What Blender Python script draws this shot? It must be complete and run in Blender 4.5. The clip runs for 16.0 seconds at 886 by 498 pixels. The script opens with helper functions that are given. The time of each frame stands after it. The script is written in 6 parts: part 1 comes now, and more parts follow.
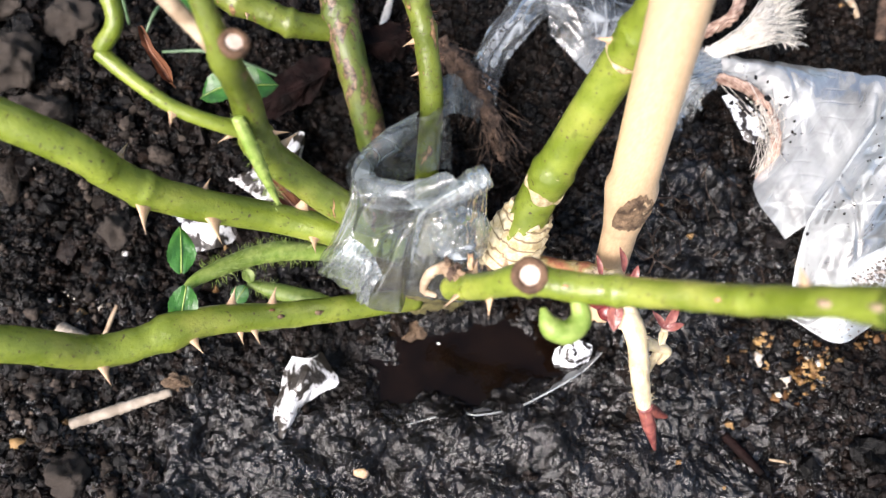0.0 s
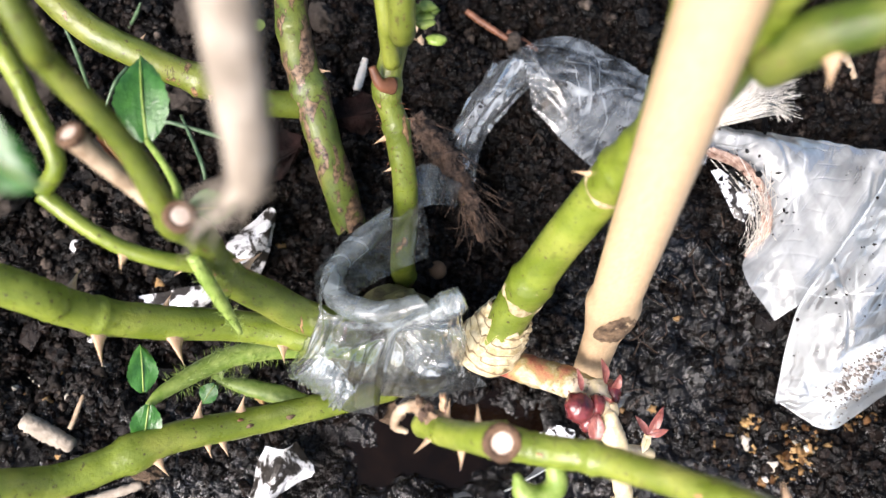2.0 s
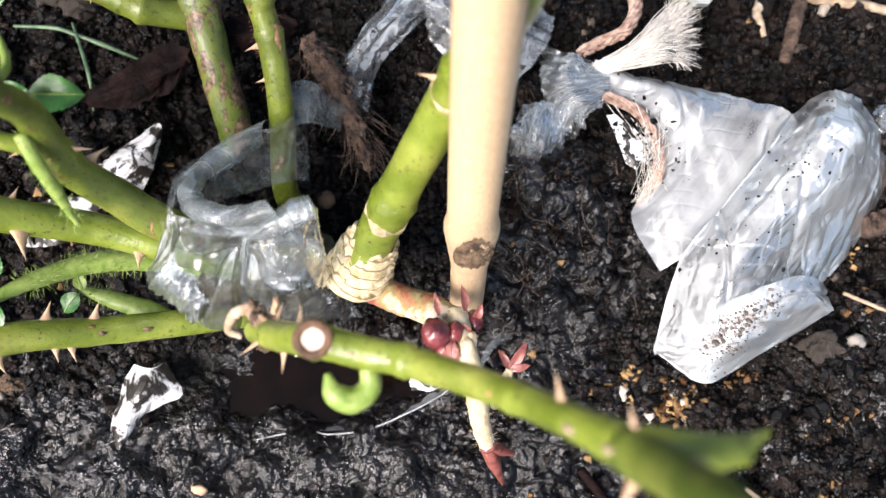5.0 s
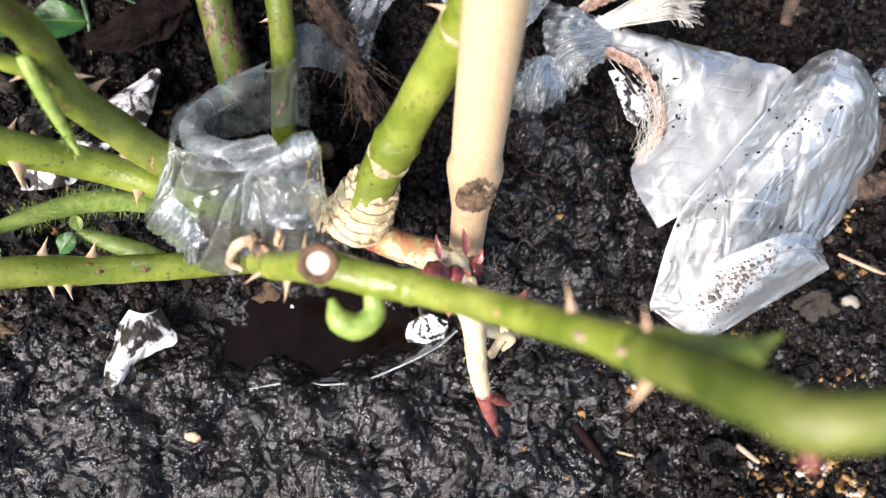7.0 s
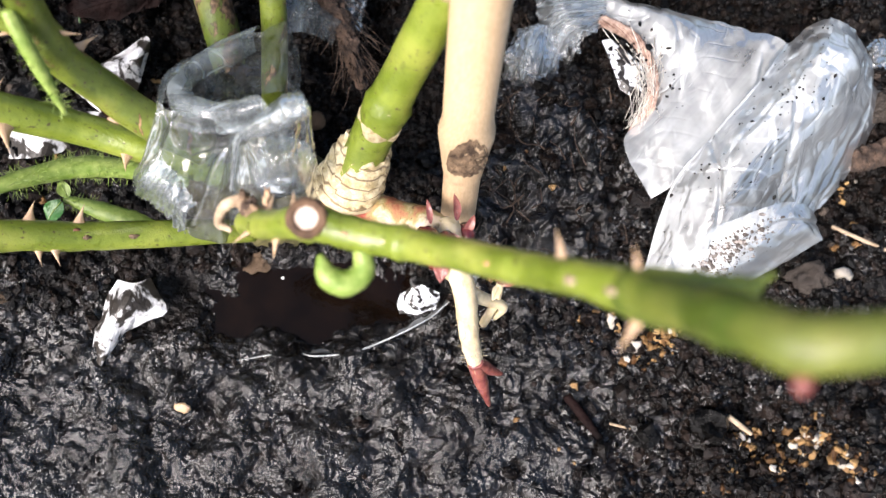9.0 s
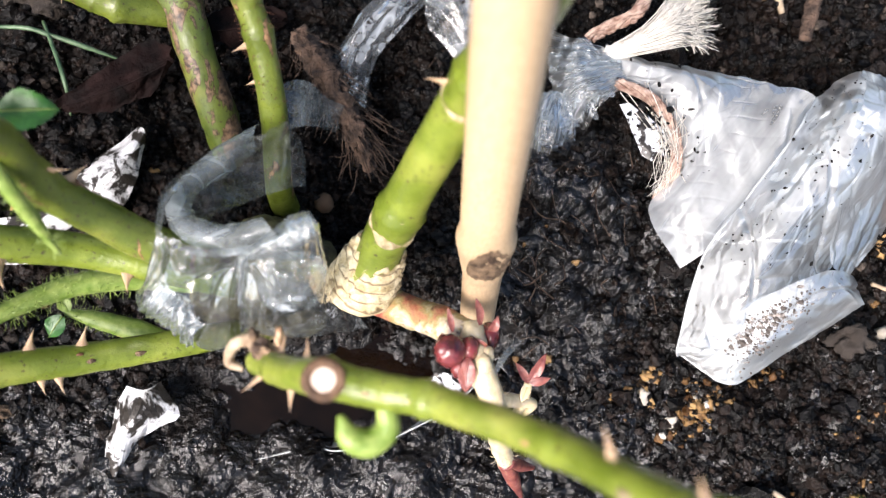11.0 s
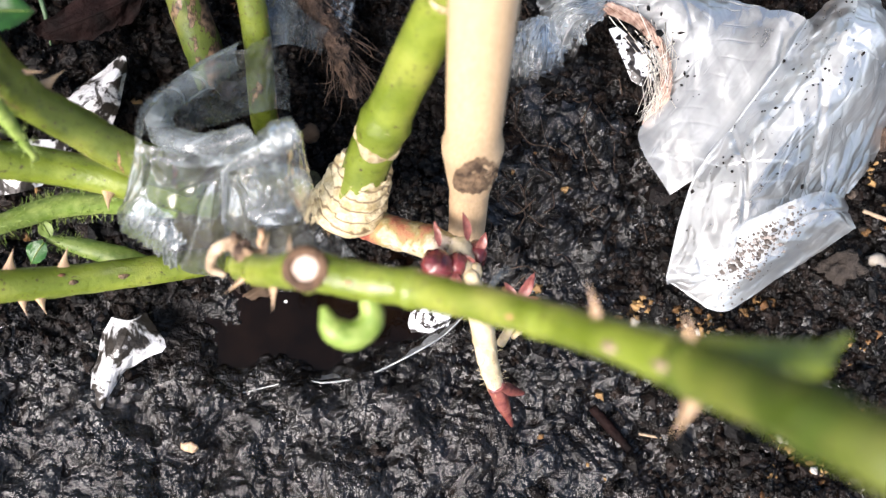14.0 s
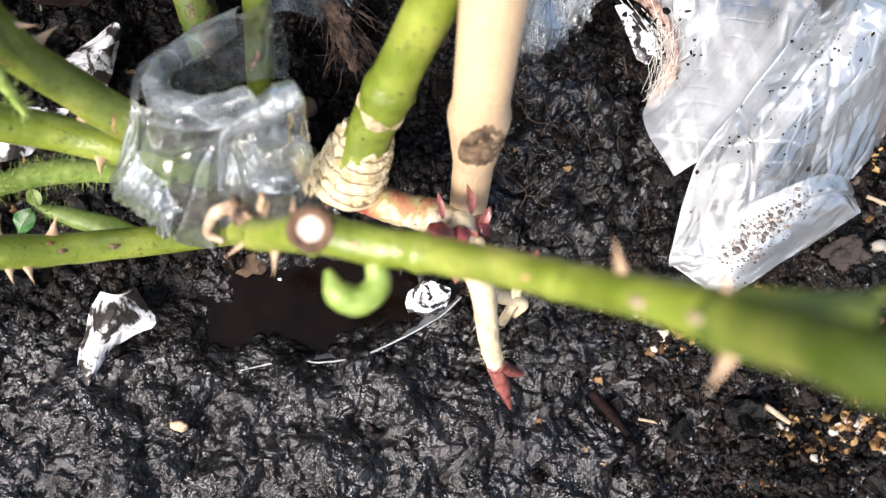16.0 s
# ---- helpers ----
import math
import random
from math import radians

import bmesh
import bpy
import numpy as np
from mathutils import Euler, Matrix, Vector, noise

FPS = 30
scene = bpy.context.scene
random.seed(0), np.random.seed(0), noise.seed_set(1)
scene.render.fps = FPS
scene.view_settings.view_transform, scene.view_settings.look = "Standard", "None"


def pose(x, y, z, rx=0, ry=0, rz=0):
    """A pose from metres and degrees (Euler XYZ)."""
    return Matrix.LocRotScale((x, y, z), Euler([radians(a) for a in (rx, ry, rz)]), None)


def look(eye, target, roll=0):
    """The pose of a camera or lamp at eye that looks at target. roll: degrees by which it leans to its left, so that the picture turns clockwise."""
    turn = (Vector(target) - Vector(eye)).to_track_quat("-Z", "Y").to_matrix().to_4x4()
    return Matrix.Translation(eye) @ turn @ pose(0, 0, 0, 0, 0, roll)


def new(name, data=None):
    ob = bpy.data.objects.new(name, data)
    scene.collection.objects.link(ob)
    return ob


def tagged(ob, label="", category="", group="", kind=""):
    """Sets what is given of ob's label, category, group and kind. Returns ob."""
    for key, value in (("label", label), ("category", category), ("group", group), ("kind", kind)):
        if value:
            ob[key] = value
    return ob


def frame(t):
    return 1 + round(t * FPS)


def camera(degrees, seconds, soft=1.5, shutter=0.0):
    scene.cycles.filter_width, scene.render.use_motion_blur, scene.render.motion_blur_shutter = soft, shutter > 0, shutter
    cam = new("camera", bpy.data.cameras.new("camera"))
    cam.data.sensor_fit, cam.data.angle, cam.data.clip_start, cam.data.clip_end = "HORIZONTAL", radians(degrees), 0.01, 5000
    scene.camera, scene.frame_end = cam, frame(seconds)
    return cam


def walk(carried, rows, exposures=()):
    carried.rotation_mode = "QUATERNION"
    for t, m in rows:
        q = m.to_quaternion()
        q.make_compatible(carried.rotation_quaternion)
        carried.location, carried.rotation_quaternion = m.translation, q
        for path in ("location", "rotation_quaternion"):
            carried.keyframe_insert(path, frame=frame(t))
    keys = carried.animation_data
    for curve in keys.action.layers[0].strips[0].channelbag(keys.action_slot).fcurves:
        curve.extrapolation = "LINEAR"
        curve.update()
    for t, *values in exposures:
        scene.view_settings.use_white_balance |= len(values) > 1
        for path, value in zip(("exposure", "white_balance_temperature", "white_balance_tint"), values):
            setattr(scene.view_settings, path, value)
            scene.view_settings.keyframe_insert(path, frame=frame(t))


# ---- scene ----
cam = camera(56.00, 16.0, soft=1.3)
cam.data.dof.use_dof = True
cam.data.dof.focus_distance = 0.215
cam.data.dof.aperture_fstop = 13.0
PATH = [
    (0, (-0.00307, -0.00070, 0.25858), (-0.00012, 0.05457, 0.01479), 3.349),
    (0.5, (-0.01117, 0.01948, 0.25263), (-0.00690, 0.06807, 0.00744), 4.945),
    (1, (-0.00135, 0.03297, 0.25369), (0.00230, 0.07927, 0.00804), 4.542),
    (1.5, (0.00291, 0.03746, 0.25301), (0.00652, 0.08108, 0.00688), 4.537),
    (2, (0.00202, 0.03985, 0.25671), (0.00663, 0.08106, 0.01018), 6.254),
    (2.5, (0.00662, 0.04187, 0.25633), (0.01217, 0.08053, 0.00940), 8.342),
    (3, (0.03518, 0.04193, 0.25768), (0.03937, 0.07975, 0.01060), 8.199),
    (3.5, (0.03265, 0.03768, 0.25799), (0.03846, 0.07630, 0.01106), 10.905),
    (3.7, (0.03448, 0.03577, 0.25583), (0.04074, 0.07464, 0.00895), 11.630),
    (5.8, (0.03101, 0.01952, 0.25009), (0.04212, 0.05777, 0.00329), 20.352),
    (6, (0.03095, 0.01854, 0.25092), (0.04254, 0.05701, 0.00417), 21.028),
    (6.5, (0.02779, 0.01418, 0.24684), (0.04077, 0.05129, -0.00005), 23.758),
    (7, (0.02935, 0.01281, 0.24808), (0.04297, 0.04904, 0.00110), 25.260),
    (7.5, (0.02648, 0.00789, 0.24227), (0.04157, 0.04384, -0.00467), 27.378),
    (8, (0.02823, 0.00633, 0.25015), (0.04300, 0.04138, 0.00305), 27.589),
    (8.2, (0.02855, 0.00580, 0.24933), (0.04360, 0.04062, 0.00223), 28.110),
    (10.3, (0.03440, 0.01749, 0.24347), (0.04991, 0.05079, -0.00382), 29.590),
    (10.5, (0.03402, 0.02975, 0.24361), (0.04819, 0.06196, -0.00390), 27.426),
    (11, (0.02724, 0.03538, 0.23747), (0.04013, 0.06515, -0.01042), 25.030),
    (11.5, (0.02778, 0.03363, 0.23921), (0.03994, 0.06266, -0.00880), 23.395),
    (12, (0.03094, 0.02933, 0.23878), (0.04292, 0.05793, -0.00929), 23.244),
    (12.5, (0.03175, 0.02197, 0.23170), (0.04416, 0.05016, -0.01640), 24.272),
    (13, (0.03084, 0.02185, 0.23381), (0.04380, 0.04863, -0.01441), 26.467),
    (13.5, (0.03263, 0.02063, 0.23367), (0.04583, 0.04715, -0.01457), 27.241),
    (14, (0.02949, 0.01977, 0.23324), (0.04422, 0.04563, -0.01498), 30.748),
    (14.5, (0.02946, 0.01866, 0.23118), (0.04495, 0.04436, -0.01701), 32.400),
    (15, (0.02857, 0.01733, 0.22954), (0.04523, 0.04255, -0.01863), 35.037),
    (15.5, (0.02911, 0.01608, 0.22989), (0.04716, 0.04205, -0.01810), 36.563),
    (16, (0.02595, 0.01449, 0.22755), (0.04538, 0.04033, -0.02035), 38.876),
]
walk(cam, [(t, look(eye, target, roll)) for t, eye, target, roll in PATH])

# ---- light: overcast daylight ----
scene.view_settings.exposure = 1.13
world = bpy.data.worlds.new("sky")
scene.world = world
world.use_nodes = True
wn = world.node_tree.nodes
sky = wn.new("ShaderNodeTexSky")
sky.sky_type, sky.sun_disc = "NISHITA", False
sky.sun_elevation, sky.sun_rotation = radians(50), radians(225)
wn["Background"].inputs[1].default_value = 0.095
sky.air_density, sky.dust_density, sky.ozone_density = 1.0, 3.0, 1.0
grey = wn.new("ShaderNodeHueSaturation")
grey.inputs["Saturation"].default_value = 1.0
world.node_tree.links.new(sky.outputs[0], grey.inputs["Color"])
world.node_tree.links.new(grey.outputs[0], wn["Background"].inputs[0])
sun = new("sun", bpy.data.lights.new("sun", "SUN"))
sun.data.energy, sun.data.angle, sun.data.color = 4.2, radians(40), (1.0, 0.91, 0.89)
sun.matrix_world = look((-0.10, -0.10, 0.17), (0, 0, 0)).to_quaternion().to_matrix().to_4x4()


# ---- materials ----
class Mat:
    """A node material with short helpers; coordinates are in metres."""

    def __init__(self, name):
        self.m = bpy.data.materials.new(name)
        self.m.use_nodes = True
        self.t = self.m.node_tree
        self.t.nodes.clear()
        self.out = self.t.nodes.new("ShaderNodeOutputMaterial")
        self.co = self.t.nodes.new("ShaderNodeTexCoord").outputs["Object"]

    def n(self, kind, **kw):
        return self.t.nodes.new(kind)

    def link(self, a, b):
        self.t.links.new(a, b)

    def noise(self, scale, detail=4.0, rough=0.55, distort=0.0, stretch=None):
        k = self.n("ShaderNodeTexNoise")
        k.inputs["Scale"].default_value, k.inputs["Detail"].default_value = scale, detail
        k.inputs["Roughness"].default_value, k.inputs["Distortion"].default_value = rough, distort
        src = self.co
        if stretch:
            mp = self.n("ShaderNodeMapping")
            mp.inputs["Scale"].default_value = stretch
            self.link(src, mp.inputs[0])
            src = mp.outputs[0]
        self.link(src, k.inputs["Vector"])
        return k.outputs["Fac"]

    def voronoi(self, scale, feature="F1"):
        k = self.n("ShaderNodeTexVoronoi")
        k.feature = feature
        k.inputs["Scale"].default_value = scale
        self.link(self.co, k.inputs["Vector"])
        return k.outputs["Distance"]

    def ramp(self, src, stops):
        k = self.n("ShaderNodeValToRGB")
        e = k.color_ramp.elements
        while len(e) < len(stops):
            e.new(0.5)
        for q, (p, c) in zip(e, stops):
            q.position = p
            q.color = (*c, 1) if len(c) == 3 else c
        self.link(src, k.inputs[0])
        return k.outputs[0]

    def grey(self, src, a, b, lo=0.0, hi=1.0):
        k = self.n("ShaderNodeMapRange")
        for i, v in zip((1, 2, 3, 4), (a, b, lo, hi)):
            k.inputs[i].default_value = v
        self.link(src, k.inputs[0])
        return k.outputs[0]

    def mix(self, fac, a, b):
        k = self.n("ShaderNodeMix")
        k.data_type = "RGBA"
        for v, i in ((fac, 0), (a, 6), (b, 7)):
            if isinstance(v, (tuple, float, int)):
                k.inputs[i].default_value = (*v, 1) if isinstance(v, tuple) else v
            else:
                self.link(v, k.inputs[i])
        return k.outputs[2]

    def bump(self, src, strength, distance):
        k = self.n("ShaderNodeBump")
        k.inputs["Strength"].default_value, k.inputs["Distance"].default_value = strength, distance
        self.link(src, k.inputs["Height"])
        return k.outputs[0]

    def value(self, v, sock):
        if isinstance(v, (int, float)):
            sock.default_value = v
        elif isinstance(v, tuple):
            sock.default_value = (*v, 1)
        else:
            self.link(v, sock)

    def principled(self, colour, rough, normal=None, metal=0.0, coat=0.0, spec=0.5, sss=0.0, transmission=0.0, coat_rough=0.05):
        k = self.n("ShaderNodeBsdfPrincipled")
        self.value(colour, k.inputs["Base Color"])
        self.value(rough, k.inputs["Roughness"])
        self.value(metal, k.inputs["Metallic"])
        self.value(coat, k.inputs["Coat Weight"])
        k.inputs["Coat Roughness"].default_value = coat_rough
        self.value(spec, k.inputs["Specular IOR Level"])
        self.value(transmission, k.inputs["Transmission Weight"])
        if sss:
            k.inputs["Subsurface Weight"].default_value = sss
            k.inputs["Subsurface Radius"].default_value = (0.003, 0.003, 0.001)
            k.inputs["Subsurface Scale"].default_value = 0.5
        if normal is not None:
            self.link(normal, k.inputs["Normal"])
            self.link(normal, k.inputs["Coat Normal"])
        self.link(k.outputs[0], self.out.inputs[0])
        return k


def soil_material():
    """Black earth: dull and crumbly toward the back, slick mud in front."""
    a = Mat("wet_soil")
    sep = a.n("ShaderNodeSeparateXYZ")
    a.link(a.co, sep.inputs[0])
    front = a.n("ShaderNodeMath")
    front.operation = "ADD"
    a.link(sep.outputs[1], front.inputs[0])
    a.link(a.grey(a.noise(26, 3), 0.3, 0.7, -0.045, 0.045), front.inputs[1])
    hump = a.n("ShaderNodeVectorMath")
    hump.operation = "DISTANCE"
    hump.inputs[1].default_value = (0.072, 0.060, 0.006)
    a.link(a.co, hump.inputs[0])
    wettest = a.n("ShaderNodeMath")
    wettest.operation = "MAXIMUM"
    near = a.n("ShaderNodeMath")
    near.operation = "MULTIPLY"
    a.link(a.grey(front.outputs[0], 0.062, 0.022), near.inputs[0])
    a.link(a.grey(hump.outputs["Value"], 0.6, 0.25), near.inputs[1])
    a.link(near.outputs[0], wettest.inputs[0])
    a.link(a.grey(hump.outputs["Value"], 0.048, 0.028, 0.0, 1.0), wettest.inputs[1])
    slick = wettest.outputs[0]
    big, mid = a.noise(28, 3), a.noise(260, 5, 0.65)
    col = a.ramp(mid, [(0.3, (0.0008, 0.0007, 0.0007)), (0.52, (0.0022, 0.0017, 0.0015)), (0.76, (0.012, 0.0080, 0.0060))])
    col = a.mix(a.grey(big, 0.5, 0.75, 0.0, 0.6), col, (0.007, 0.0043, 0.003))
    dull = a.grey(a.noise(90, 4, 0.6), 0.36, 0.66, 0.32, 0.75)
    shiny = a.grey(a.noise(70, 3, 0.6), 0.36, 0.66, 0.15, 0.34)
    rough = a.n("ShaderNodeMix")
    a.link(slick, rough.inputs[0])
    a.link(dull, rough.inputs[2])
    a.link(shiny, rough.inputs[3])
    coat = a.n("ShaderNodeMath")
    coat.operation = "MULTIPLY"
    a.link(slick, coat.inputs[0])
    a.link(a.grey(a.noise(60, 3, 0.6), 0.38, 0.60, 0.1, 1.0), coat.inputs[1])
    grit_n = a.n("ShaderNodeBump")
    grit_n.inputs["Distance"].default_value = 0.0009
    a.link(a.grey(slick, 0.0, 1.0, 0.8, 0.6), grit_n.inputs["Strength"])
    a.link(a.noise(1500, 2, 0.6), grit_n.inputs["Height"])
    grit = grit_n.outputs[0]
    k = a.n("ShaderNodeBump")
    k.inputs["Strength"].default_value, k.inputs["Distance"].default_value = 1.0, 0.0011
    a.link(a.noise(600, 1.8, 0.5, 0.2), k.inputs["Height"])
    a.link(grit, k.inputs["Normal"])
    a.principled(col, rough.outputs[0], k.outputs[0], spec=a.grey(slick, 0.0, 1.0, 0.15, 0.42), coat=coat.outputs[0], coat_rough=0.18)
    return a.m


def crumb_material(name, dark, light, rough=0.5):
    a = Mat(name)
    rnd = a.n("ShaderNodeNewGeometry").outputs["Random Per Island"]
    col = a.mix(a.grey(rnd, 0.3, 1.0), dark, light)
    col = a.mix(a.grey(a.noise(900, 3), 0.4, 0.7), col, tuple(0.45 * v for v in dark))
    a.principled(col, a.grey(a.noise(300, 3), 0.35, 0.65, rough * 0.5, min(1, rough * 1.4)), a.bump(a.noise(900, 4, 0.7), 1.0, 0.0007), spec=0.22)
    return a.m


def grain_material(name, dark, light, rough=0.45):
    a = Mat(name)
    rnd = a.n("ShaderNodeObjectInfo").outputs["Random"]
    col = a.mix(rnd, dark, light)
    col = a.mix(a.grey(a.noise(700, 5), 0.45, 0.7, 0, 0.7), col, tuple(0.35 * v for v in dark))
    a.principled(col, rough, a.bump(a.noise(1500, 4), 0.5, 0.0005), sss=0.1)
    return a.m


def stem_material(name, green, young, scar, scars=0.0, rough=0.34, coat=0.35):
    a = Mat(name)
    n1 = a.noise(110, 4)
    col = a.mix(a.grey(n1, 0.35, 0.68), green, young)
    col = a.mix(a.grey(a.noise(420, 3), 0.6, 0.72, 0, 0.55), col, tuple(0.45 * v for v in green))
    col = a.mix(a.grey(a.noise(900, 2), 0.645, 0.69, 0, 0.85), col, (0.05, 0.03, 0.015))
    col = a.mix(a.grey(a.noise(55, 3), 0.52, 0.72, 0, 0.35), col, (0.30, 0.27, 0.07))
    if scars:
        flake = a.noise(210, 4, 0.6, 0.5, (1.3, 0.45, 0.5))
        s = a.grey(flake, 0.66 - 0.2 * scars, 0.675 - 0.2 * scars)
        col = a.mix(a.grey(flake, 0.635 - 0.2 * scars, 0.66 - 0.2 * scars, 0, 0.85), col, (0.045, 0.022, 0.010))
        bark = a.ramp(a.noise(600, 4), [(0.36, (0.03, 0.016, 0.009)), (0.48, scar), (0.62, tuple(min(0.7, 1.9 * v) for v in scar))])
        col = a.mix(s, col, bark)
    a.principled(col, a.grey(a.noise(250, 3), 0.3, 0.7, rough - 0.08, rough + 0.16), a.bump(a.noise(700, 5, 0.6), 0.35, 0.0008), sss=0.12, coat=coat, coat_rough=0.2)
    return a.m


def plain(name, dark, light, scale, rough, bump=0.3, dist=0.0006, stretch=None, **kw):
    a = Mat(name)
    col = a.mix(a.grey(a.noise(scale, 5, 0.6, 0.0, stretch), 0.35, 0.68), dark, light)
    a.principled(col, rough, a.bump(a.noise(scale * 3, 4, 0.6, 0.0, stretch), bump, dist), **kw)
    return a.m


def film_material(name, haze_lo, haze_hi, tint=(0.85, 0.88, 0.9), gloss=0.1, dirt=0.0, scale=90, wrinkle=0.3, lines=0.3, crisp=0.16, facets=0.35, way=20):
    """Thin clear plastic: see-through, with a milky share and a glossy skin."""
    a = Mat(name)
    clear, shine, white, glow = (a.n("ShaderNodeBsdf" + k) for k in ("Transparent", "Glossy", "Diffuse", "Translucent"))
    clear.inputs[0].default_value = (0.93, 0.95, 0.96, 1)
    shine.inputs["Roughness"].default_value = gloss
    for k in (white, glow):
        k.inputs[0].default_value = (*tint, 1)
    if dirt:
        d = a.grey(a.noise(260, 5, 0.7), 0.62 - 0.12 * dirt, 0.7 - 0.12 * dirt)
        c = a.mix(d, tint, (0.06, 0.04, 0.025))
        a.link(c, white.inputs[0])
        a.link(c, glow.inputs[0])
    run = a.n("ShaderNodeMapping")
    run.vector_type = "TEXTURE"
    run.inputs["Rotation"].default_value, run.inputs["Scale"].default_value = (0, 0, radians(way)), (5.5, 1, 2)
    a.link(a.co, run.inputs[0])
    comb = a.n("ShaderNodeTexNoise")
    comb.inputs["Scale"].default_value, comb.inputs["Detail"].default_value = scale * 2.6, 3.0
    comb.inputs["Roughness"].default_value, comb.inputs["Distortion"].default_value = 0.6, 0.5
    a.link(run.outputs[0], comb.inputs["Vector"])
    fine, facet = comb.outputs["Fac"], a.voronoi(scale)
    relief = a.n("ShaderNodeMath")
    relief.operation = "MULTIPLY_ADD"
    relief.inputs[1].default_value = crisp
    a.link(fine, relief.inputs[0])
    a.link(facet, relief.inputs[2])
    bent = a.n("ShaderNodeNewGeometry").outputs["Normal"]
    warp = a.n("ShaderNodeVectorMath")
    warp.operation = "MULTIPLY_ADD"
    wob = a.n("ShaderNodeTexNoise")
    wob.inputs["Scale"].default_value, wob.inputs["Detail"].default_value = scale * 0.6, 2.0
    a.link(a.co, wob.inputs["Vector"])
    a.link(wob.outputs["Color"], warp.inputs[0])
    warp.inputs[1].default_value = (0.9 / scale,) * 3
    a.link(a.co, warp.inputs[2])
    for size, tilt in ((scale * 0.8, facets), (scale * 2.6, facets * 0.55)):
        cell, off, add = a.n("ShaderNodeTexVoronoi"), a.n("ShaderNodeVectorMath"), a.n("ShaderNodeVectorMath")
        cell.inputs["Scale"].default_value = size
        a.link(warp.outputs[0], cell.inputs["Vector"])
        off.operation, add.operation = "SUBTRACT", "MULTIPLY_ADD"
        a.link(cell.outputs["Color"], off.inputs[0])
        off.inputs[1].default_value = (0.5, 0.5, 0.5)
        a.link(off.outputs[0], add.inputs[0])
        add.inputs[1].default_value = (tilt,) * 3
        a.link(bent, add.inputs[2])
        unit = a.n("ShaderNodeVectorMath")
        unit.operation = "NORMALIZE"
        a.link(add.outputs[0], unit.inputs[0])
        bent = unit.outputs[0]
    rel = a.n("ShaderNodeBump")
    rel.inputs["Strength"].default_value, rel.inputs["Distance"].default_value = wrinkle, 0.3 / scale
    a.link(relief.outputs[0], rel.inputs["Height"])
    a.link(bent, rel.inputs["Normal"])
    normal = rel.outputs[0]
    for k in (shine, white):
        a.link(normal, k.inputs["Normal"])
    body, film, skin = a.n("ShaderNodeMixShader"), a.n("ShaderNodeMixShader"), a.n("ShaderNodeMixShader")
    body.inputs[0].default_value = 0.3
    a.link(white.outputs[0], body.inputs[1])
    a.link(glow.outputs[0], body.inputs[2])
    blot = a.n("ShaderNodeMix")
    blot.inputs[0].default_value = 0.5
    a.link(a.noise(scale * 0.7, 4, 0.6, 0.8), blot.inputs[2])
    a.link(fine, blot.inputs[3])
    haze = a.grey(blot.outputs[0], 0.38, 0.64, haze_lo, haze_hi)
    # Crease highlights are painted in: thin lines of extra white haze.
    least = a.n("ShaderNodeMath")
    least.operation = "MINIMUM"
    for i, way in enumerate(((1.0, 0.22, 0.6), (0.3, 1.0, 0.6))):
        off = a.n("ShaderNodeMath")
        off.operation = "ABSOLUTE"
        a.link(a.grey(a.noise(scale * 1.5, 1.5, 0.5, 0.6, way), 0.0, 1.0, -0.5, 0.5), off.inputs[0])
        a.link(off.outputs[0], least.inputs[i])
    gate = a.n("ShaderNodeMath")
    gate.operation = "MULTIPLY"
    a.link(a.grey(least.outputs[0], 0.026, 0.0, 0.0, lines), gate.inputs[0])
    a.link(a.grey(a.noise(scale * 0.8, 2), 0.45, 0.6), gate.inputs[1])
    streak = gate.outputs[0]
    total = a.n("ShaderNodeMath")
    total.operation, total.use_clamp = "ADD", True
    a.link(haze, total.inputs[0])
    a.link(streak, total.inputs[1])
    a.link(total.outputs[0], film.inputs[0])
    a.link(clear.outputs[0], film.inputs[1])
    a.link(body.outputs[0], film.inputs[2])
    fr = a.n("ShaderNodeFresnel")
    fr.inputs[0].default_value = 1.6
    a.link(normal, fr.inputs["Normal"])
    a.link(a.grey(fr.outputs[0], 0.05, 0.8, 0.055, 0.6), skin.inputs[0])
    a.link(film.outputs[0], skin.inputs[1])
    a.link(shine.outputs[0], skin.inputs[2])
    a.link(skin.outputs[0], a.out.inputs[0])
    return a.m


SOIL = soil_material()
CRUMB = crumb_material("soil_crumb", (0.0014, 0.0012, 0.0011), (0.018, 0.0115, 0.0085), 0.34)
CLOD = crumb_material("dry_clod", (0.04, 0.032, 0.027), (0.12, 0.1, 0.085), 0.9)
GRAIN = grain_material("golden_grain", (0.13, 0.060, 0.018), (0.46, 0.29, 0.12), 0.4)
PALE = grain_material("pale_grain", (0.4, 0.36, 0.3), (0.7, 0.66, 0.58), 0.6)
GREEN = stem_material("rose_green", (0.115, 0.158, 0.011), (0.235, 0.288, 0.040), (0.30, 0.17, 0.08))
GREEN2 = stem_material("rose_scarred", (0.085, 0.115, 0.010), (0.165, 0.205, 0.028), (0.24, 0.14, 0.07), 0.14)
PATCHY = stem_material("rose_old_bark", (0.07, 0.105, 0.014), (0.15, 0.19, 0.03), (0.14, 0.09, 0.054), 0.7, 0.42)
# Rose green darkened for the near branch's shade; the leaf stub shares it.
DIMMED = stem_material("rose_dimmed_green", (0.046, 0.076, 0.005), (0.092, 0.130, 0.013), (0.30, 0.19, 0.10), 0.03, 0.5, 0.0)
THORN = plain("thorn_wood", (0.34, 0.20, 0.11), (0.66, 0.49, 0.33), 500, 0.45, sss=0.15)
LEAF = plain("leaf_green", (0.018, 0.085, 0.011), (0.05, 0.165, 0.024), 350, 0.3, 0.4, coat=0.3)
